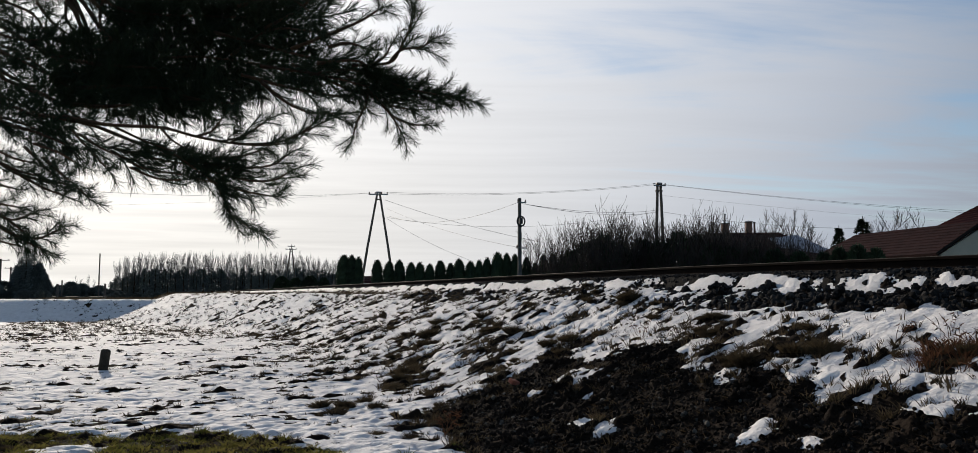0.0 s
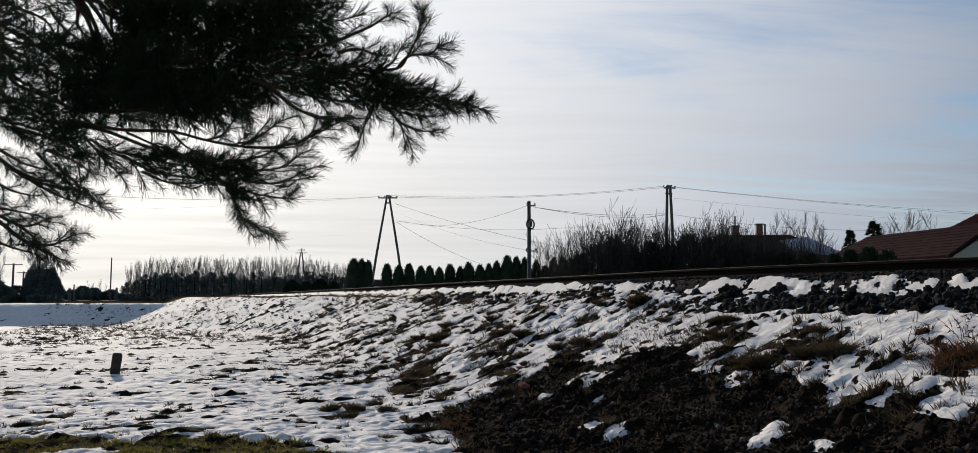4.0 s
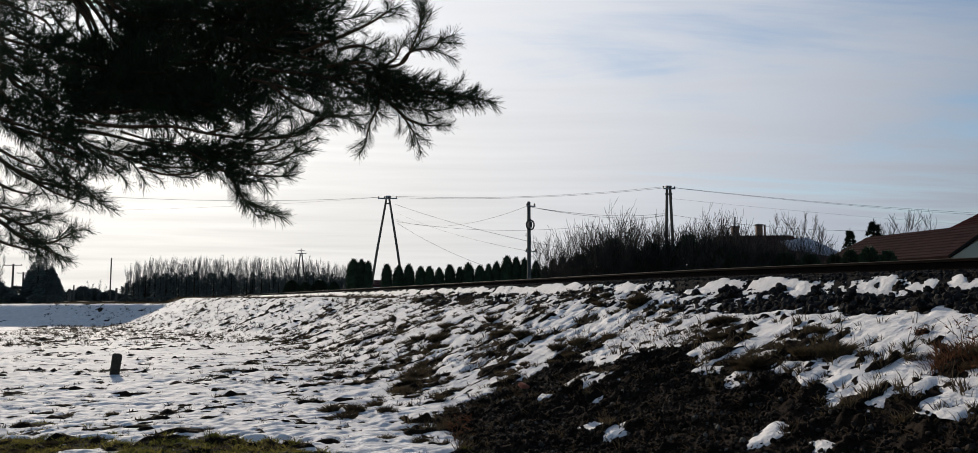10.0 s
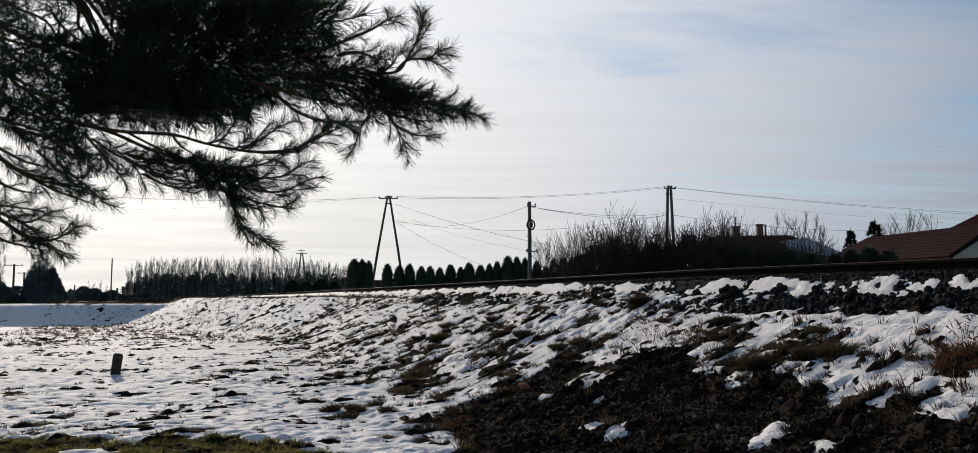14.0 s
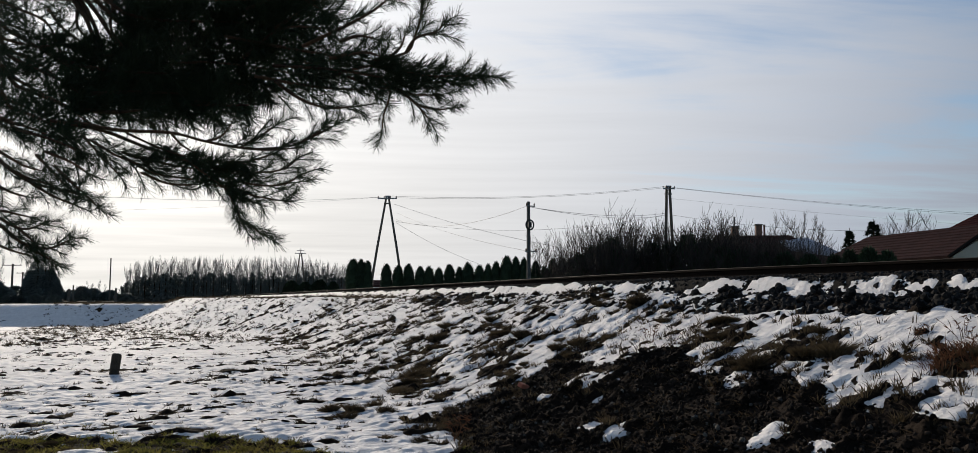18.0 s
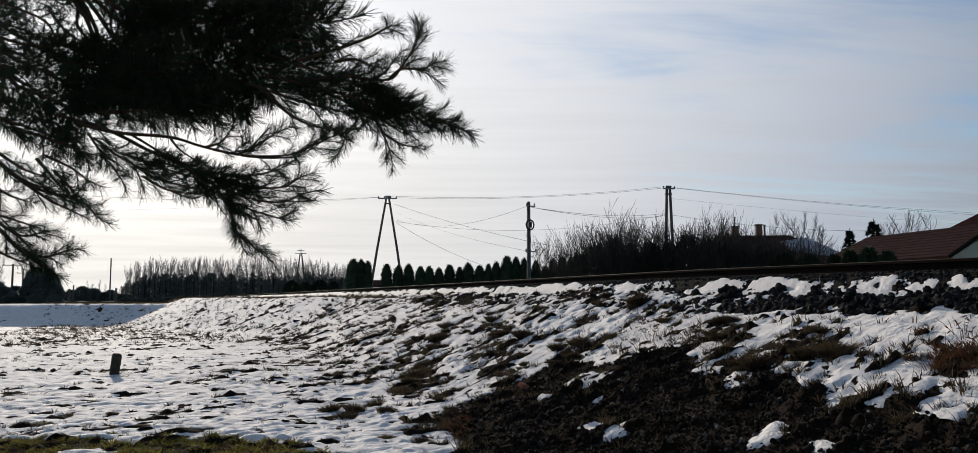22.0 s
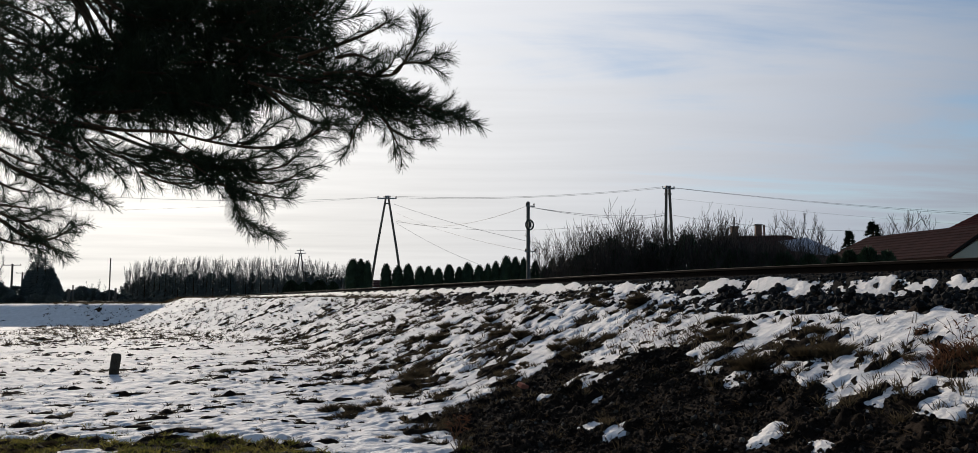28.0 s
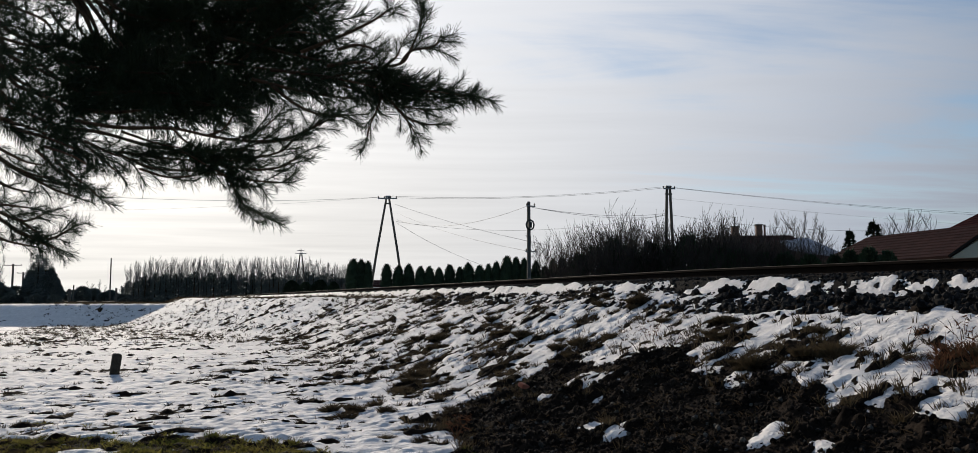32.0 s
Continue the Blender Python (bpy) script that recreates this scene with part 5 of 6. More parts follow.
still = Bough(pine, (-2.676, 2.896, 2.239), "dense dark inner boughs", 0.62)
ROOT_HI, ROOT_MID, ROOT_LOW = tuple(PINE + Vector((0, 0, 2.7))), tuple(PINE + Vector((0, 0, 2.2))), tuple(PINE + Vector((0, 0, 1.75)))
still.limb([ROOT_HI, (-1.775, 2.719, 2.654), (-1.384, 2.637, 2.565), (-1.147, 2.553, 2.490), (-0.845, 2.468, 2.427), (-0.627, 2.380, 2.404)], 0.01, 0.003, 0.0204, 0.72, 1.05, 0.85, seed=1)
still.limb([ROOT_HI, (-1.781, 2.729, 2.658), (-1.394, 2.657, 2.561), (-1.160, 2.589, 2.420), (-0.878, 2.513, 2.373), (-0.506, 2.435, 2.344)], 0.01, 0.003, 0.0204, 0.68, 1.05, 0.85, seed=2)
still.limb([ROOT_HI, (-1.787, 2.738, 2.663), (-1.405, 2.678, 2.556), (-1.152, 2.624, 2.363), (-0.871, 2.557, 2.326), (-0.643, 2.491, 2.279)], 0.01, 0.003, 0.0204, 0.72, 1.05, 0.85, seed=3)
still.limb([ROOT_HI, (-1.775, 2.719, 2.654), (-1.384, 2.640, 2.528), (-1.147, 2.572, 2.275), (-0.845, 2.485, 2.233), (-0.533, 2.401, 2.166)], 0.01, 0.003, 0.0204, 0.69, 1.05, 0.85, seed=4)
still.limb([ROOT_HI, (-1.781, 2.729, 2.658), (-1.394, 2.660, 2.523), (-1.201, 2.607, 2.223), (-0.898, 2.530, 2.186), (-0.667, 2.453, 2.145)], 0.01, 0.003, 0.0204, 0.71, 1.05, 0.85, seed=5)
still.limb([ROOT_HI, (-1.787, 2.738, 2.663), (-1.405, 2.681, 2.518), (-1.235, 2.641, 2.174), (-0.972, 2.574, 2.140), (-0.758, 2.505, 2.123)], 0.01, 0.003, 0.0204, 0.73, 1.05, 0.85, seed=6)
still.limb([ROOT_HI, (-1.775, 2.719, 2.654), (-1.384, 2.643, 2.491), (-1.197, 2.584, 2.139), (-0.981, 2.496, 2.105), (-0.815, 2.409, 2.076)], 0.01, 0.003, 0.0204, 0.76, 1.05, 0.85, seed=7)
still.limb([(-1.442, 2.685, 2.357), (-1.279, 2.615, 2.297), (-1.084, 2.543, 2.266)], 0.01, 0.003, 0.0345, 0.0, 0.95, 0.9, seed=8)
still.limb([(-1.436, 2.641, 2.290), (-1.223, 2.546, 2.227), (-0.985, 2.449, 2.187)], 0.01, 0.003, 0.0204, 0.0, 0.95, 0.9, seed=9)
still.limb([(-1.363, 2.554, 2.141), (-1.141, 2.503, 2.143), (-0.947, 2.454, 2.126)], 0.01, 0.003, 0.0204, 0.0, 0.9, 0.9, seed=10)
still.limb([(-1.298, 2.508, 2.090), (-1.157, 2.460, 2.069), (-1.040, 2.410, 2.065)], 0.01, 0.003, 0.046, 0.0, 0.7, 0.7, seed=11)
still.limb([ROOT_HI, (-1.806, 2.749, 2.488), (-1.610, 2.682, 2.395), (-1.423, 2.616, 2.288), (-1.263, 2.550, 2.187)], 0.01, 0.003, 0.0517, 0.6, 0.8, 0.7, seed=12)
still.limb([ROOT_MID, (-1.750, 2.671, 2.374), (-1.566, 2.616, 2.288), (-1.400, 2.560, 2.210), (-1.249, 2.505, 2.123)], 0.01, 0.003, 0.0483, 0.64, 0.8, 0.7, seed=13)
still.limb([ROOT_MID, (-1.686, 2.581, 2.261), (-1.488, 2.526, 2.169), (-1.317, 2.470, 2.095), (-1.190, 2.414, 2.020)], 0.01, 0.003, 0.0483, 0.66, 0.8, 0.7, seed=14)
still.limb([ROOT_MID, (-1.630, 2.502, 2.158), (-1.464, 2.458, 2.084), (-1.322, 2.413, 2.024), (-1.212, 2.370, 1.944)], 0.01, 0.003, 0.0414, 0.71, 0.8, 0.75, seed=15)
still.limb([ROOT_MID, (-1.555, 2.423, 2.051), (-1.401, 2.390, 2.000), (-1.288, 2.356, 1.967), (-1.187, 2.321, 1.927)], 0.01, 0.003, 0.0322, 0.77, 0.8, 0.85, seed=16)
still.limb([ROOT_HI, (-1.886, 2.862, 2.633), (-1.676, 2.817, 2.570), (-1.472, 2.769, 2.540), (-1.253, 2.722, 2.505)], 0.01, 0.003, 0.0345, 0.57, 0.9, 0.8, seed=17)
still.limb([ROOT_HI, (-1.896, 2.888, 2.526), (-1.740, 2.858, 2.486), (-1.609, 2.829, 2.434)], 0.009, 0.003, 0.0575, 0.74, 0.8, 0.7, seed=18)
still.limb([(-1.511, 2.724, 2.490), (-1.425, 2.681, 2.399), (-1.312, 2.638, 2.325)], 0.006, 0.003, 0.0805, 0.14, 0.75, 0.7, seed=19)
still.limb([(-1.408, 2.722, 2.511), (-1.383, 2.680, 2.409), (-1.281, 2.638, 2.325)], 0.006, 0.003, 0.092, 0.13, 0.7, 0.7, seed=20)
still.limb([(-1.240, 2.625, 2.465), (-1.227, 2.583, 2.376), (-1.164, 2.540, 2.300)], 0.006, 0.003, 0.0805, 0.14, 0.75, 0.7, seed=21)
still.limb([(-1.622, 2.634, 2.362), (-1.498, 2.637, 2.331), (-1.395, 2.636, 2.341)], 0.006, 0.003, 0.0575, 0.17, 0.75, 0.7, seed=22)
still.limb([ROOT_HI, (-1.846, 2.805, 2.565), (-1.611, 2.748, 2.492), (-1.491, 2.692, 2.424), (-1.415, 2.639, 2.310)], 0.008, 0.003, 0.046, 0.63, 0.85, 0.7, seed=23)
still.limb([ROOT_HI, (-1.803, 2.719, 2.400), (-1.616, 2.662, 2.332), (-1.477, 2.605, 2.268), (-1.343, 2.550, 2.181)], 0.008, 0.003, 0.0414, 0.65, 0.85, 0.75, seed=24)
still.limb([ROOT_MID, (-1.738, 2.627, 2.306), (-1.557, 2.572, 2.222), (-1.422, 2.515, 2.152), (-1.291, 2.458, 2.088)], 0.008, 0.003, 0.0414, 0.67, 0.85, 0.75, seed=25)
still.limb([ROOT_MID, (-1.682, 2.549, 2.191), (-1.513, 2.505, 2.123), (-1.387, 2.460, 2.069), (-1.284, 2.414, 2.011)], 0.008, 0.003, 0.0414, 0.71, 0.8, 0.75, seed=26)
still.limb([ROOT_MID, (-1.625, 2.469, 2.101), (-1.487, 2.437, 2.044), (-1.371, 2.402, 2.008), (-1.258, 2.368, 1.964)], 0.008, 0.003, 0.0414, 0.75, 0.75, 0.75, seed=27)
still.limb([ROOT_HI, (-1.806, 2.766, 2.697), (-1.478, 2.733, 2.615), (-1.329, 2.698, 2.546), (-1.195, 2.670, 2.416), (-1.177, 2.637, 2.331)], 0.008, 0.003, 0.0391, 0.79, 0.85, 0.8, seed=28)
still.limb([ROOT_HI, (-1.787, 2.737, 2.684), (-1.341, 2.674, 2.592), (-1.122, 2.621, 2.400), (-0.912, 2.549, 2.416), (-0.711, 2.485, 2.353)], 0.008, 0.003, 0.0204, 0.74, 0.95, 0.85, seed=29)
still.limb([ROOT_HI, (-1.781, 2.725, 2.701), (-1.331, 2.653, 2.605), (-1.068, 2.581, 2.511), (-0.759, 2.504, 2.471), (-0.602, 2.427, 2.435)], 0.008, 0.003, 0.0204, 0.65, 1.0, 0.8, seed=30)
still.finish()

upper = Bough(pine, (-0.870, 2.436, 2.336), "upper bough")
upper.limb([(-0.812, 2.440, 2.294), (-0.587, 2.387, 2.208), (-0.427, 2.332, 2.147), (-0.292, 2.277, 2.088)], 0.006, 0.0025, 0.0416, 0.0, 0.902, 0.64, seed=31)
upper.limb([(-0.559, 2.347, 2.202), (-0.424, 2.311, 2.234), (-0.338, 2.276, 2.255), (-0.289, 2.241, 2.269)], 0.006, 0.0025, 0.0576, 0.48, 0.684, 0.34, seed=32)
upper.limb([(-0.441, 2.308, 2.190), (-0.382, 2.278, 2.190), (-0.338, 2.250, 2.167)], 0.006, 0.0025, 0.064, 0.0, 0.665, 0.4, seed=33)
upper.limb([(-0.646, 2.391, 2.282), (-0.530, 2.369, 2.332), (-0.489, 2.349, 2.373), (-0.464, 2.327, 2.431)], 0.006, 0.0025, 0.048, 0.0, 0.807, 0.48, seed=34)
upper.limb([(-0.736, 2.433, 2.370), (-0.590, 2.382, 2.375), (-0.495, 2.338, 2.306)], 0.006, 0.0025, 0.048, 0.0, 0.855, 0.56, seed=35)
upper.limb([(-0.764, 2.446, 2.222), (-0.627, 2.391, 2.278), (-0.486, 2.343, 2.248)], 0.006, 0.0025, 0.0448, 0.0, 0.855, 0.64, seed=36)
upper.limb([(-0.721, 2.402, 2.147), (-0.580, 2.367, 2.094), (-0.461, 2.330, 2.057), (-0.396, 2.292, 2.037)], 0.006, 0.0025, 0.064, 0.0, 0.76, 0.56, seed=37)
upper.limb([(-0.651, 2.351, 2.156), (-0.475, 2.305, 2.110), (-0.324, 2.260, 2.055)], 0.006, 0.0025, 0.0384, 0.0, 0.902, 0.68, seed=38)
upper.limb([(-0.651, 2.355, 2.110), (-0.580, 2.335, 2.044), (-0.502, 2.312, 2.002), (-0.425, 2.286, 1.989)], 0.006, 0.0025, 0.072, 0.22, 0.665, 0.44, seed=39)
upper.limb([(-0.927, 2.456, 2.107), (-0.824, 2.409, 2.072), (-0.734, 2.361, 2.050)], 0.006, 0.0025, 0.064, 0.0, 0.589, 0.48, seed=40)
upper.limb([(-0.475, 2.302, 2.142), (-0.372, 2.278, 2.139), (-0.324, 2.255, 2.115)], 0.006, 0.0025, 0.048, 0.0, 0.665, 0.56, seed=41)
upper.limb([(-0.559, 2.351, 2.156), (-0.443, 2.324, 2.093), (-0.347, 2.295, 2.040), (-0.307, 2.263, 2.023)], 0.006, 0.0025, 0.0448, 0.0, 0.76, 0.56, seed=42)
UPPER = upper.finish()

tip = Bough(pine, (-0.509, 2.277, 2.322), "outer end of the upper bough")
tip.limb([(-0.511, 2.304, 2.128), (-0.381, 2.279, 2.121), (-0.254, 2.260, 2.055), (-0.164, 2.238, 2.018), (-0.103, 2.215, 1.998)], 0.0045, 0.002, 0.0297, 0.3, 0.736, 0.4, seed=43)
tip.limb([(-0.402, 2.296, 2.108), (-0.291, 2.277, 2.048), (-0.183, 2.257, 2.013), (-0.103, 2.235, 1.999)], 0.0045, 0.002, 0.0324, 0.0, 0.69, 0.44, seed=44)
tip.limb([(-0.381, 2.273, 2.132), (-0.276, 2.259, 2.125), (-0.239, 2.241, 2.156), (-0.209, 2.222, 2.198), (-0.194, 2.205, 2.221)], 0.0045, 0.002, 0.0324, 0.6, 0.662, 0.26, seed=45)
tip.limb([(-0.275, 2.254, 2.123), (-0.238, 2.238, 2.151), (-0.181, 2.225, 2.149), (-0.156, 2.211, 2.157)], 0.0045, 0.002, 0.0324, 0.36, 0.644, 0.26, seed=46)
tip.limb([(-0.324, 2.254, 2.122), (-0.284, 2.242, 2.140), (-0.266, 2.231, 2.162)], 0.0045, 0.002, 0.135, 0.6, 0.46, 0.4, seed=47)
tip.limb([(-0.342, 2.260, 2.059), (-0.351, 2.254, 2.014), (-0.381, 2.248, 1.963), (-0.393, 2.241, 1.926)], 0.0045, 0.002, 0.0405, 0.44, 0.534, 0.4, seed=48)
tip.limb([(-0.342, 2.260, 2.055), (-0.309, 2.254, 2.011), (-0.278, 2.248, 1.960), (-0.261, 2.242, 1.923)], 0.0045, 0.002, 0.0432, 0.35, 0.534, 0.36, seed=49)
tip.limb([(-0.324, 2.262, 2.037), (-0.280, 2.254, 1.971), (-0.233, 2.243, 1.941), (-0.201, 2.231, 1.931)], 0.0045, 0.002, 0.0432, 0.53, 0.534, 0.36, seed=50)
tip.limb([(-0.309, 2.277, 2.090), (-0.236, 2.261, 2.041), (-0.164, 2.243, 2.022)], 0.0045, 0.002, 0.0351, 0.0, 0.69, 0.48, seed=51)
tip.limb([(-0.381, 2.278, 2.081), (-0.307, 2.264, 2.015), (-0.234, 2.246, 1.984)], 0.0045, 0.002, 0.0405, 0.0, 0.626, 0.48, seed=52)
TIP = tip.finish()

arch = Bough(pine, (-1.309, 2.317, 2.091), "thin arching bough")
arch.limb([(-1.221, 2.364, 2.017), (-1.083, 2.345, 1.985), (-0.920, 2.325, 1.970), (-0.813, 2.306, 1.939), (-0.699, 2.287, 1.914), (-0.604, 2.266, 1.908), (-0.529, 2.244, 1.916), (-0.464, 2.219, 1.947)], 0.006, 0.002, 0.075, 0.84, 0.57, 0.4, seed=53)
arch.limb([(-0.703, 2.273, 1.913), (-0.645, 2.250, 1.935), (-0.599, 2.228, 1.959)], 0.004, 0.002, 0.045, 0.0, 0.644, 0.4, seed=54)
arch.limb([(-0.800, 2.271, 1.932), (-0.750, 2.250, 1.941), (-0.714, 2.227, 1.971)], 0.004, 0.002, 0.045, 0.15, 0.552, 0.48, seed=55)
arch.limb([(-0.529, 2.242, 1.916), (-0.475, 2.230, 1.938), (-0.429, 2.218, 1.957)], 0.004, 0.002, 0.045, 0.0, 0.57, 0.4, seed=56)
arch.limb([(-0.909, 2.298, 1.964), (-0.876, 2.286, 1.928), (-0.832, 2.274, 1.900)], 0.004, 0.002, 0.12, 0.29, 0.46, 0.48, seed=57)
arch.limb([(-0.774, 2.271, 1.925), (-0.723, 2.262, 1.916), (-0.685, 2.252, 1.921)], 0.004, 0.002, 0.0525, 0.0, 0.506, 0.48, seed=58)
arch.limb([(-0.688, 2.253, 1.907), (-0.616, 2.244, 1.899), (-0.544, 2.233, 1.900)], 0.004, 0.002, 0.09, 0.0, 0.46, 0.4, seed=59)
ARCH = arch.finish()

lower = Bough(pine, (-1.103, 2.281, 1.820), "lower hanging bough")
lower.limb([(-1.287, 2.382, 2.036), (-1.128, 2.363, 1.994), (-0.990, 2.345, 1.932), (-0.872, 2.326, 1.888), (-0.783, 2.308, 1.834), (-0.728, 2.292, 1.761), (-0.700, 2.274, 1.702), (-0.644, 2.255, 1.659)], 0.0065, 0.002, 0.0442, 0.41, 0.68, 0.44, seed=60)
lower.limb([(-1.056, 2.332, 1.918), (-0.919, 2.309, 1.874), (-0.785, 2.285, 1.842), (-0.688, 2.260, 1.824)], 0.0042, 0.002, 0.0374, 0.0, 0.65, 0.56, seed=61)
lower.limb([(-1.020, 2.334, 1.902), (-0.883, 2.308, 1.885), (-0.750, 2.284, 1.863), (-0.671, 2.258, 1.852)], 0.0042, 0.002, 0.0408, 0.0, 0.62, 0.48, seed=62)
lower.limb([(-0.789, 2.297, 1.869), (-0.675, 2.272, 1.861), (-0.598, 2.246, 1.874)], 0.0042, 0.002, 0.051, 0.0, 0.68, 0.4, seed=63)
lower.limb([(-0.783, 2.278, 1.851), (-0.655, 2.267, 1.828), (-0.573, 2.253, 1.830), (-0.530, 2.238, 1.852)], 0.0042, 0.002, 0.0442, 0.0, 0.62, 0.36, seed=64)
lower.limb([(-0.765, 2.280, 1.830), (-0.654, 2.266, 1.793), (-0.572, 2.250, 1.787), (-0.528, 2.232, 1.802)], 0.0042, 0.002, 0.0442, 0.0, 0.66, 0.4, seed=65)
lower.limb([(-0.747, 2.283, 1.795), (-0.654, 2.266, 1.761), (-0.579, 2.247, 1.742)], 0.0042, 0.002, 0.0442, 0.0, 0.66, 0.4, seed=66)
lower.limb([(-0.730, 2.275, 1.773), (-0.709, 2.268, 1.732), (-0.696, 2.261, 1.701)], 0.0042, 0.002, 0.051, 0.0, 0.6, 0.4, seed=67)
lower.limb([(-1.047, 2.313, 1.904), (-0.949, 2.298, 1.847), (-0.836, 2.281, 1.820), (-0.741, 2.263, 1.789)], 0.0042, 0.002, 0.051, 0.0, 0.7, 0.48, seed=68)
lower.limb([(-0.989, 2.308, 1.852), (-0.910, 2.291, 1.814), (-0.832, 2.272, 1.803)], 0.0042, 0.002, 0.0612, 0.0, 0.62, 0.48, seed=69)
lower.limb([(-1.175, 2.347, 1.978), (-1.110, 2.313, 1.911), (-1.044, 2.278, 1.848)], 0.0042, 0.002, 0.0544, 0.25, 0.66, 0.48, seed=70)
lower.limb([(-1.147, 2.328, 1.961), (-1.061, 2.303, 1.906), (-0.977, 2.276, 1.869)], 0.0042, 0.002, 0.0476, 0.0, 0.75, 0.56, seed=71)
lower.limb([(-0.853, 2.275, 1.879), (-0.778, 2.266, 1.819), (-0.720, 2.254, 1.777)], 0.0042, 0.002, 0.0408, 0.0, 0.8, 0.56, seed=72)
lower.limb([(-1.047, 2.347, 1.978), (-0.940, 2.312, 1.922), (-0.853, 2.275, 1.886)], 0.0042, 0.002, 0.136, 0.44, 0.45, 0.4, seed=73)
LOWER = lower.finish()

side = Bough(pine, (-1.540, 2.274, 1.900), "thin side bough")
side.limb([ROOT_LOW, (-1.534, 2.339, 1.976), (-1.408, 2.317, 1.899), (-1.302, 2.294, 1.836), (-1.199, 2.268, 1.811), (-1.115, 2.241, 1.793), (-1.070, 2.216, 1.762)], 0.008, 0.0022, 0.063, 0.8, 0.57, 0.48, seed=74)
side.limb([(-1.291, 2.259, 1.836), (-1.211, 2.243, 1.793), (-1.140, 2.225, 1.767)], 0.005, 0.0022, 0.06, 0.0, 0.551, 0.48, seed=75)
side.limb([(-1.382, 2.272, 1.918), (-1.300, 2.256, 1.876), (-1.237, 2.237, 1.859)], 0.005, 0.0022, 0.045, 0.0, 0.522, 0.64, seed=76)
side.limb([(-1.347, 2.277, 1.865), (-1.274, 2.259, 1.836), (-1.219, 2.240, 1.824)], 0.005, 0.0022, 0.051, 0.0, 0.522, 0.64, seed=77)
side.limb([(-1.223, 2.275, 1.879), (-1.169, 2.259, 1.836), (-1.124, 2.242, 1.804)], 0.005, 0.0022, 0.045, 0.0, 0.522, 0.64, seed=78)
side.limb([(-1.261, 2.292, 1.922), (-1.179, 2.274, 1.892), (-1.125, 2.257, 1.862)], 0.005, 0.0022, 0.0675, 0.0, 0.57, 0.56, seed=79)
side.limb([(-1.400, 2.280, 1.830), (-1.335, 2.262, 1.801), (-1.280, 2.244, 1.787)], 0.005, 0.0022, 0.06, 0.0, 0.522, 0.56, seed=80)
side.limb([(-1.287, 2.293, 1.913), (-1.223, 2.277, 1.857), (-1.186, 2.260, 1.827)], 0.005, 0.0022, 0.075, 0.0, 0.522, 0.56, seed=81)
SIDE = side.finish()

corner = Bough(pine, (-1.524, 2.187, 1.749), "low bough end")
corner.limb([ROOT_LOW, (-1.501, 2.304, 1.780), (-1.376, 2.280, 1.715), (-1.289, 2.254, 1.662), (-1.203, 2.226, 1.647), (-1.133, 2.194, 1.668)], 0.008, 0.0022, 0.0544, 0.82, 0.57, 0.4, seed=82)
corner.limb([(-1.346, 2.229, 1.728), (-1.266, 2.211, 1.697), (-1.200, 2.190, 1.712)], 0.005, 0.0022, 0.048, 0.0, 0.57, 0.44, seed=83)
corner.limb([(-1.283, 2.214, 1.670), (-1.207, 2.202, 1.631), (-1.168, 2.188, 1.617)], 0.005, 0.0022, 0.0576, 0.0, 0.522, 0.4, seed=84)
corner.limb([(-1.380, 2.226, 1.753), (-1.308, 2.207, 1.742), (-1.238, 2.188, 1.729)], 0.005, 0.0022, 0.072, 0.0, 0.522, 0.48, seed=85)
corner.limb([(-1.380, 2.233, 1.676), (-1.317, 2.216, 1.646), (-1.246, 2.197, 1.628)], 0.005, 0.0022, 0.08, 0.0, 0.475, 0.48, seed=86)
corner.limb([(-1.312, 2.230, 1.716), (-1.257, 2.212, 1.683), (-1.221, 2.194, 1.661)], 0.005, 0.0022, 0.048, 0.0, 0.57, 0.56, seed=87)
CORNER = corner.finish()

twig = Buf()
twig.tube([(-0.60, 0, -0.46), (-0.30, 0.01, -0.24), (-0.10, 0, -0.085), (0, 0, 0)], [0.005, 0.0045, 0.004, 0.006], 6)
twig.tube([(-0.30, 0.01, -0.24), (-0.22, 0.03, -0.16)], [0.006, 0.008], 6)
TWIG = part("low_twig", twig, M_BARK, pine, "bare drooping twig")

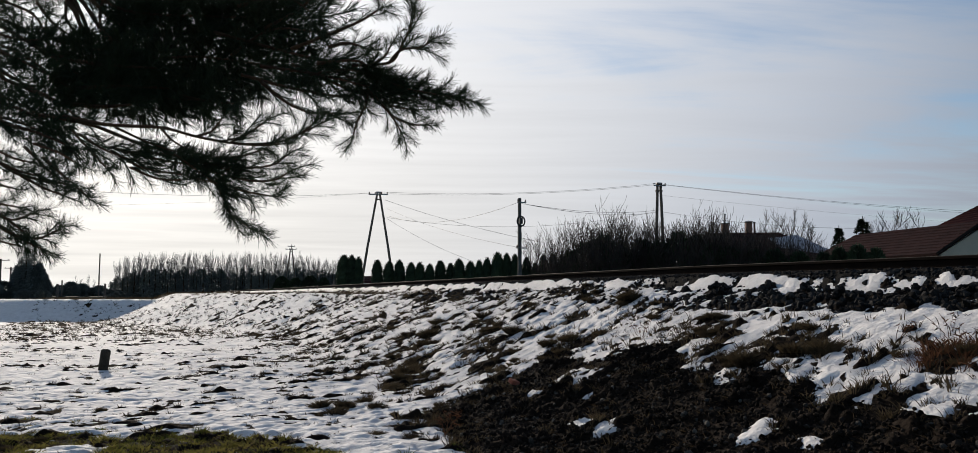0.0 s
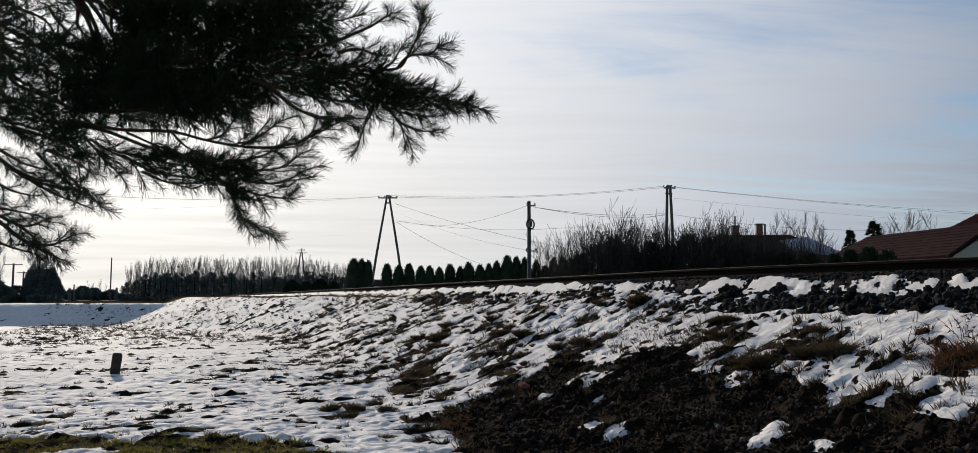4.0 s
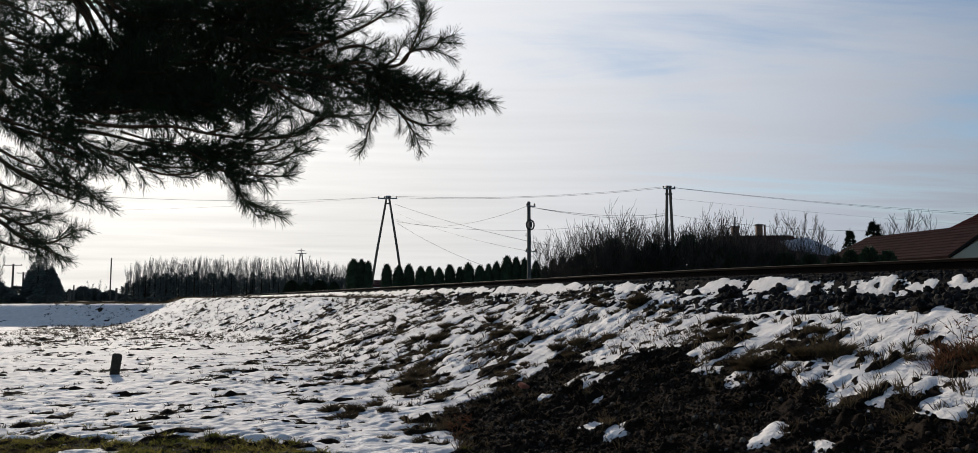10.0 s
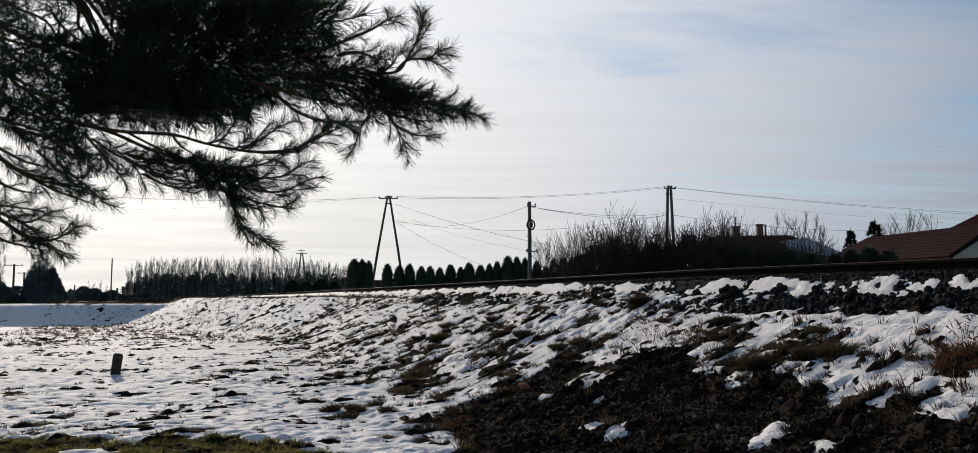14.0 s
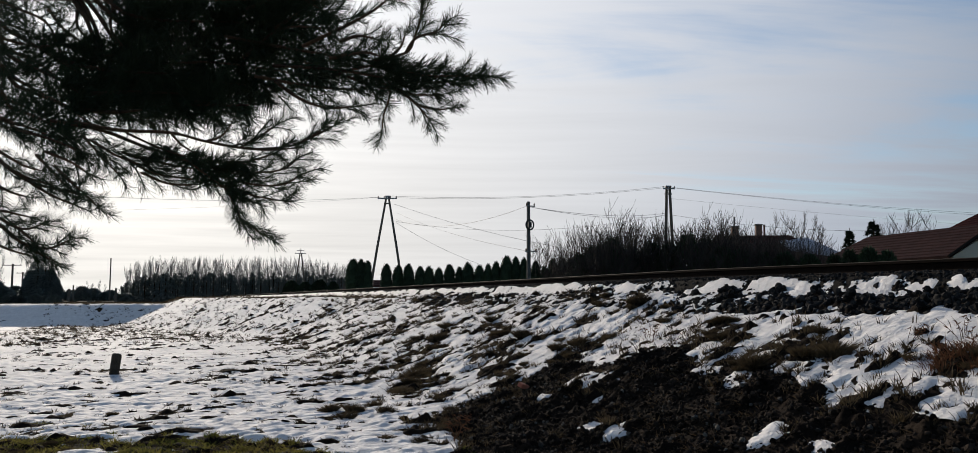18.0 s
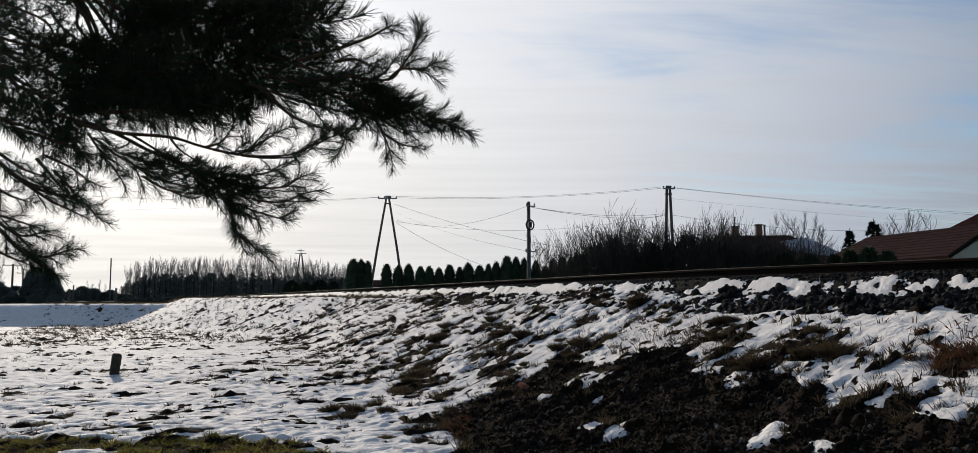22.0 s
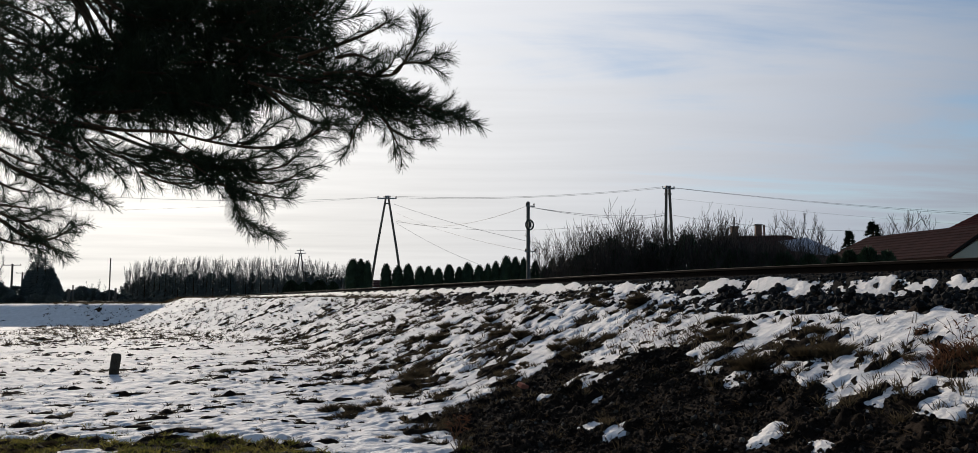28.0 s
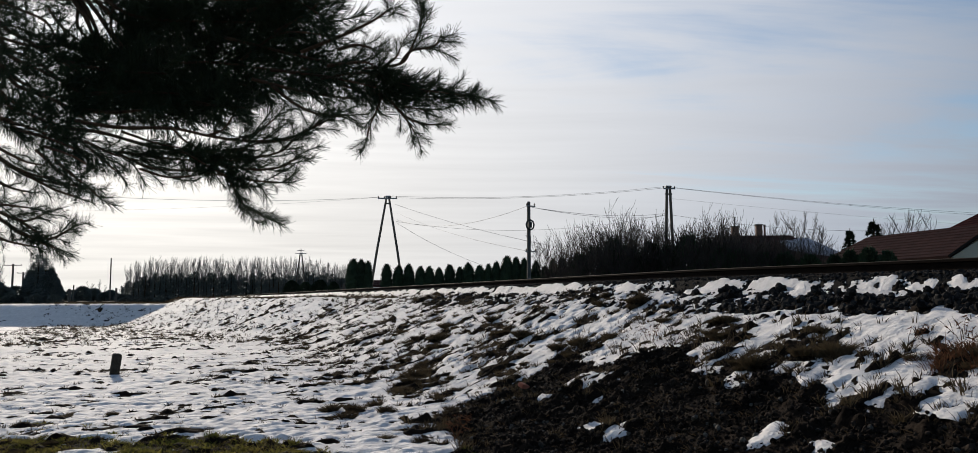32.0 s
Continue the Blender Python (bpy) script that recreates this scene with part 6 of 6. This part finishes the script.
# seconds, degrees: how far each bough has swung, clockwise as the camera sees it
TIP_SWAY = [(0, -6.4), (0.5, -2), (1, -2.7), (1.5, -8.3), (2, -3), (2.5, -11.8), (3, -17.4), (3.5, -2.9), (4.5, -9), (5.5, -14.8), (6, -18.4), (6.5, -1.2), (7, -13.6), (7.5, -11.2), (8, 1.9), (8.5, -4.4), (9, -8.1), (9.5, -3.7), (10, -8), (10.5, -12.1), (11, -8.3), (11.5, 2.7), (12, -6.4), (12.5, -4.4), (13, 0), (13.5, -3.3), (14, -3.2), (14.5, 2.1), (15.1, -4), (15.8, 1.5)]
TIP_SWAY += [(16.5, -0.4), (17, -0.6), (17.5, -2.6), (18, -15.1), (18.5, -6.3), (19, -2.3), (19.5, 0.6), (20, -2.6), (20.5, -3.1), (21, -1.4), (21.5, -11.3), (22, 2.1), (22.5, 2), (23, -0.1), (23.5, 1.6), (24, 1.7), (24.5, -0.9), (25, 1.3), (25.5, 2.8), (26.5, -1), (27.5, -3.1), (28, -1.3), (28.5, -0.2), (29, -2.1), (29.5, 0.2), (30, -0.5), (30.5, -2.7), (31, -0.7), (31.5, -3.4), (32, -8.4)]
LOW_SWAY = [(0, -3.1), (0.5, -1.8), (1, -4.6), (1.5, -3.9), (2, -0.3), (2.5, -12), (3, -7.4), (3.5, -2), (4.5, -8), (5.5, -16.3), (6, -7.2), (6.5, -4.3), (7, -12.5), (7.5, -3.4), (8, 1.7), (8.5, -4.4), (9, -5.4), (9.5, 1.8), (10, -10.4), (10.5, -11.5), (11, 4.6), (11.5, -5.1), (12, -11.2), (12.5, 2.8), (13, 0), (13.5, -5.4), (14, -1.1), (14.5, 0.8), (15.1, -4), (15.8, 1)]
LOW_SWAY += [(16.5, -0.3), (17, -5.4), (17.5, -10.3), (18, -3.1), (18.5, -5.1), (19, -0.7), (19.5, 2), (20, -1.9), (20.5, -4.2), (21, -8.3), (21.5, -3.7), (22, 2.2), (22.5, 0.3), (23, 0.7), (23.5, 2.1), (24, 0), (24.5, 0.1), (25, 2.4), (25.5, 0.1), (26.5, 2), (27.5, 0), (28, -3.9), (28.5, -3.8), (29, 1.7), (29.5, -2), (30, -3.4), (30.5, 0.4), (31, -2.1), (31.5, -7.1), (32, -8.5)]
END_SWAY = [(0, -0.4), (0.5, 0.3), (1, 0), (1.5, -3.5), (2, 0.7), (2.5, 3), (3, -0.4), (3.5, 0.1), (4.5, 1), (5.5, 0), (6, 1.3), (6.5, 0.4), (7, 3.4), (7.5, 3.4), (8, -0.6), (8.5, -0.2), (9, 4.1), (9.5, 2.8), (10, -0.7), (10.5, -4.3), (11, -1.9), (11.5, 2.6), (12, 0.6), (12.5, -2.5), (13, 0), (13.5, 0.2), (14, -2.1), (14.5, -1.8), (15.5, 1)]
END_SWAY += [(16.5, -0.3), (17, -2.5), (17.5, 0), (18, 2.1), (18.5, -1.7), (19, -3.2), (19.5, -3.1), (20, -2.7), (20.5, -0.8), (21, 1.6), (21.5, 8.6), (22, 6.2), (22.5, 2.6), (23, 2.4), (23.5, -0.1), (24, -0.9), (24.5, -0.6), (25, -0.2), (25.5, -0.6), (26.5, 0.5), (27.5, -0.7), (28, -2.5), (28.5, -1.1), (29, 1), (29.5, -0.5), (30, -1), (30.5, -0.9), (31, -1.8), (31.5, -4.2), (32, -2.8)]


def motions():
    def sway(bough, rows, share=1.0):
        at = bough.matrix_basis.translation.copy()
        walk(bough, [(t, Matrix.Translation(at) @ Matrix.Rotation(radians(a * share), 4, FORWARD)) for t, a in rows])
    sway(UPPER, TIP_SWAY, 0.45)
    sway(TIP, TIP_SWAY)
    sway(ARCH, LOW_SWAY, 0.35)
    sway(LOWER, LOW_SWAY)
    sway(SIDE, END_SWAY, 0.6)
    sway(CORNER, END_SWAY)
    # a bare twig whips into view for a moment
    rest, rise = Vector((-0.818, 1.273, 1.298)) - PINE, []
    for t, q in ((19.3, (-0.693, 1.267, 1.365)), (19.4, (-0.638, 1.259, 1.455)), (19.5, (-0.663, 1.259, 1.453))):
        rise.append((t, Matrix.Translation(Vector(q) - PINE)))
    walk(TWIG, [(0, Matrix.Translation(rest)), (19.1, Matrix.Translation(rest)), *rise, (19.7, Matrix.Translation(rest)), (32, Matrix.Translation(rest))])


motions()
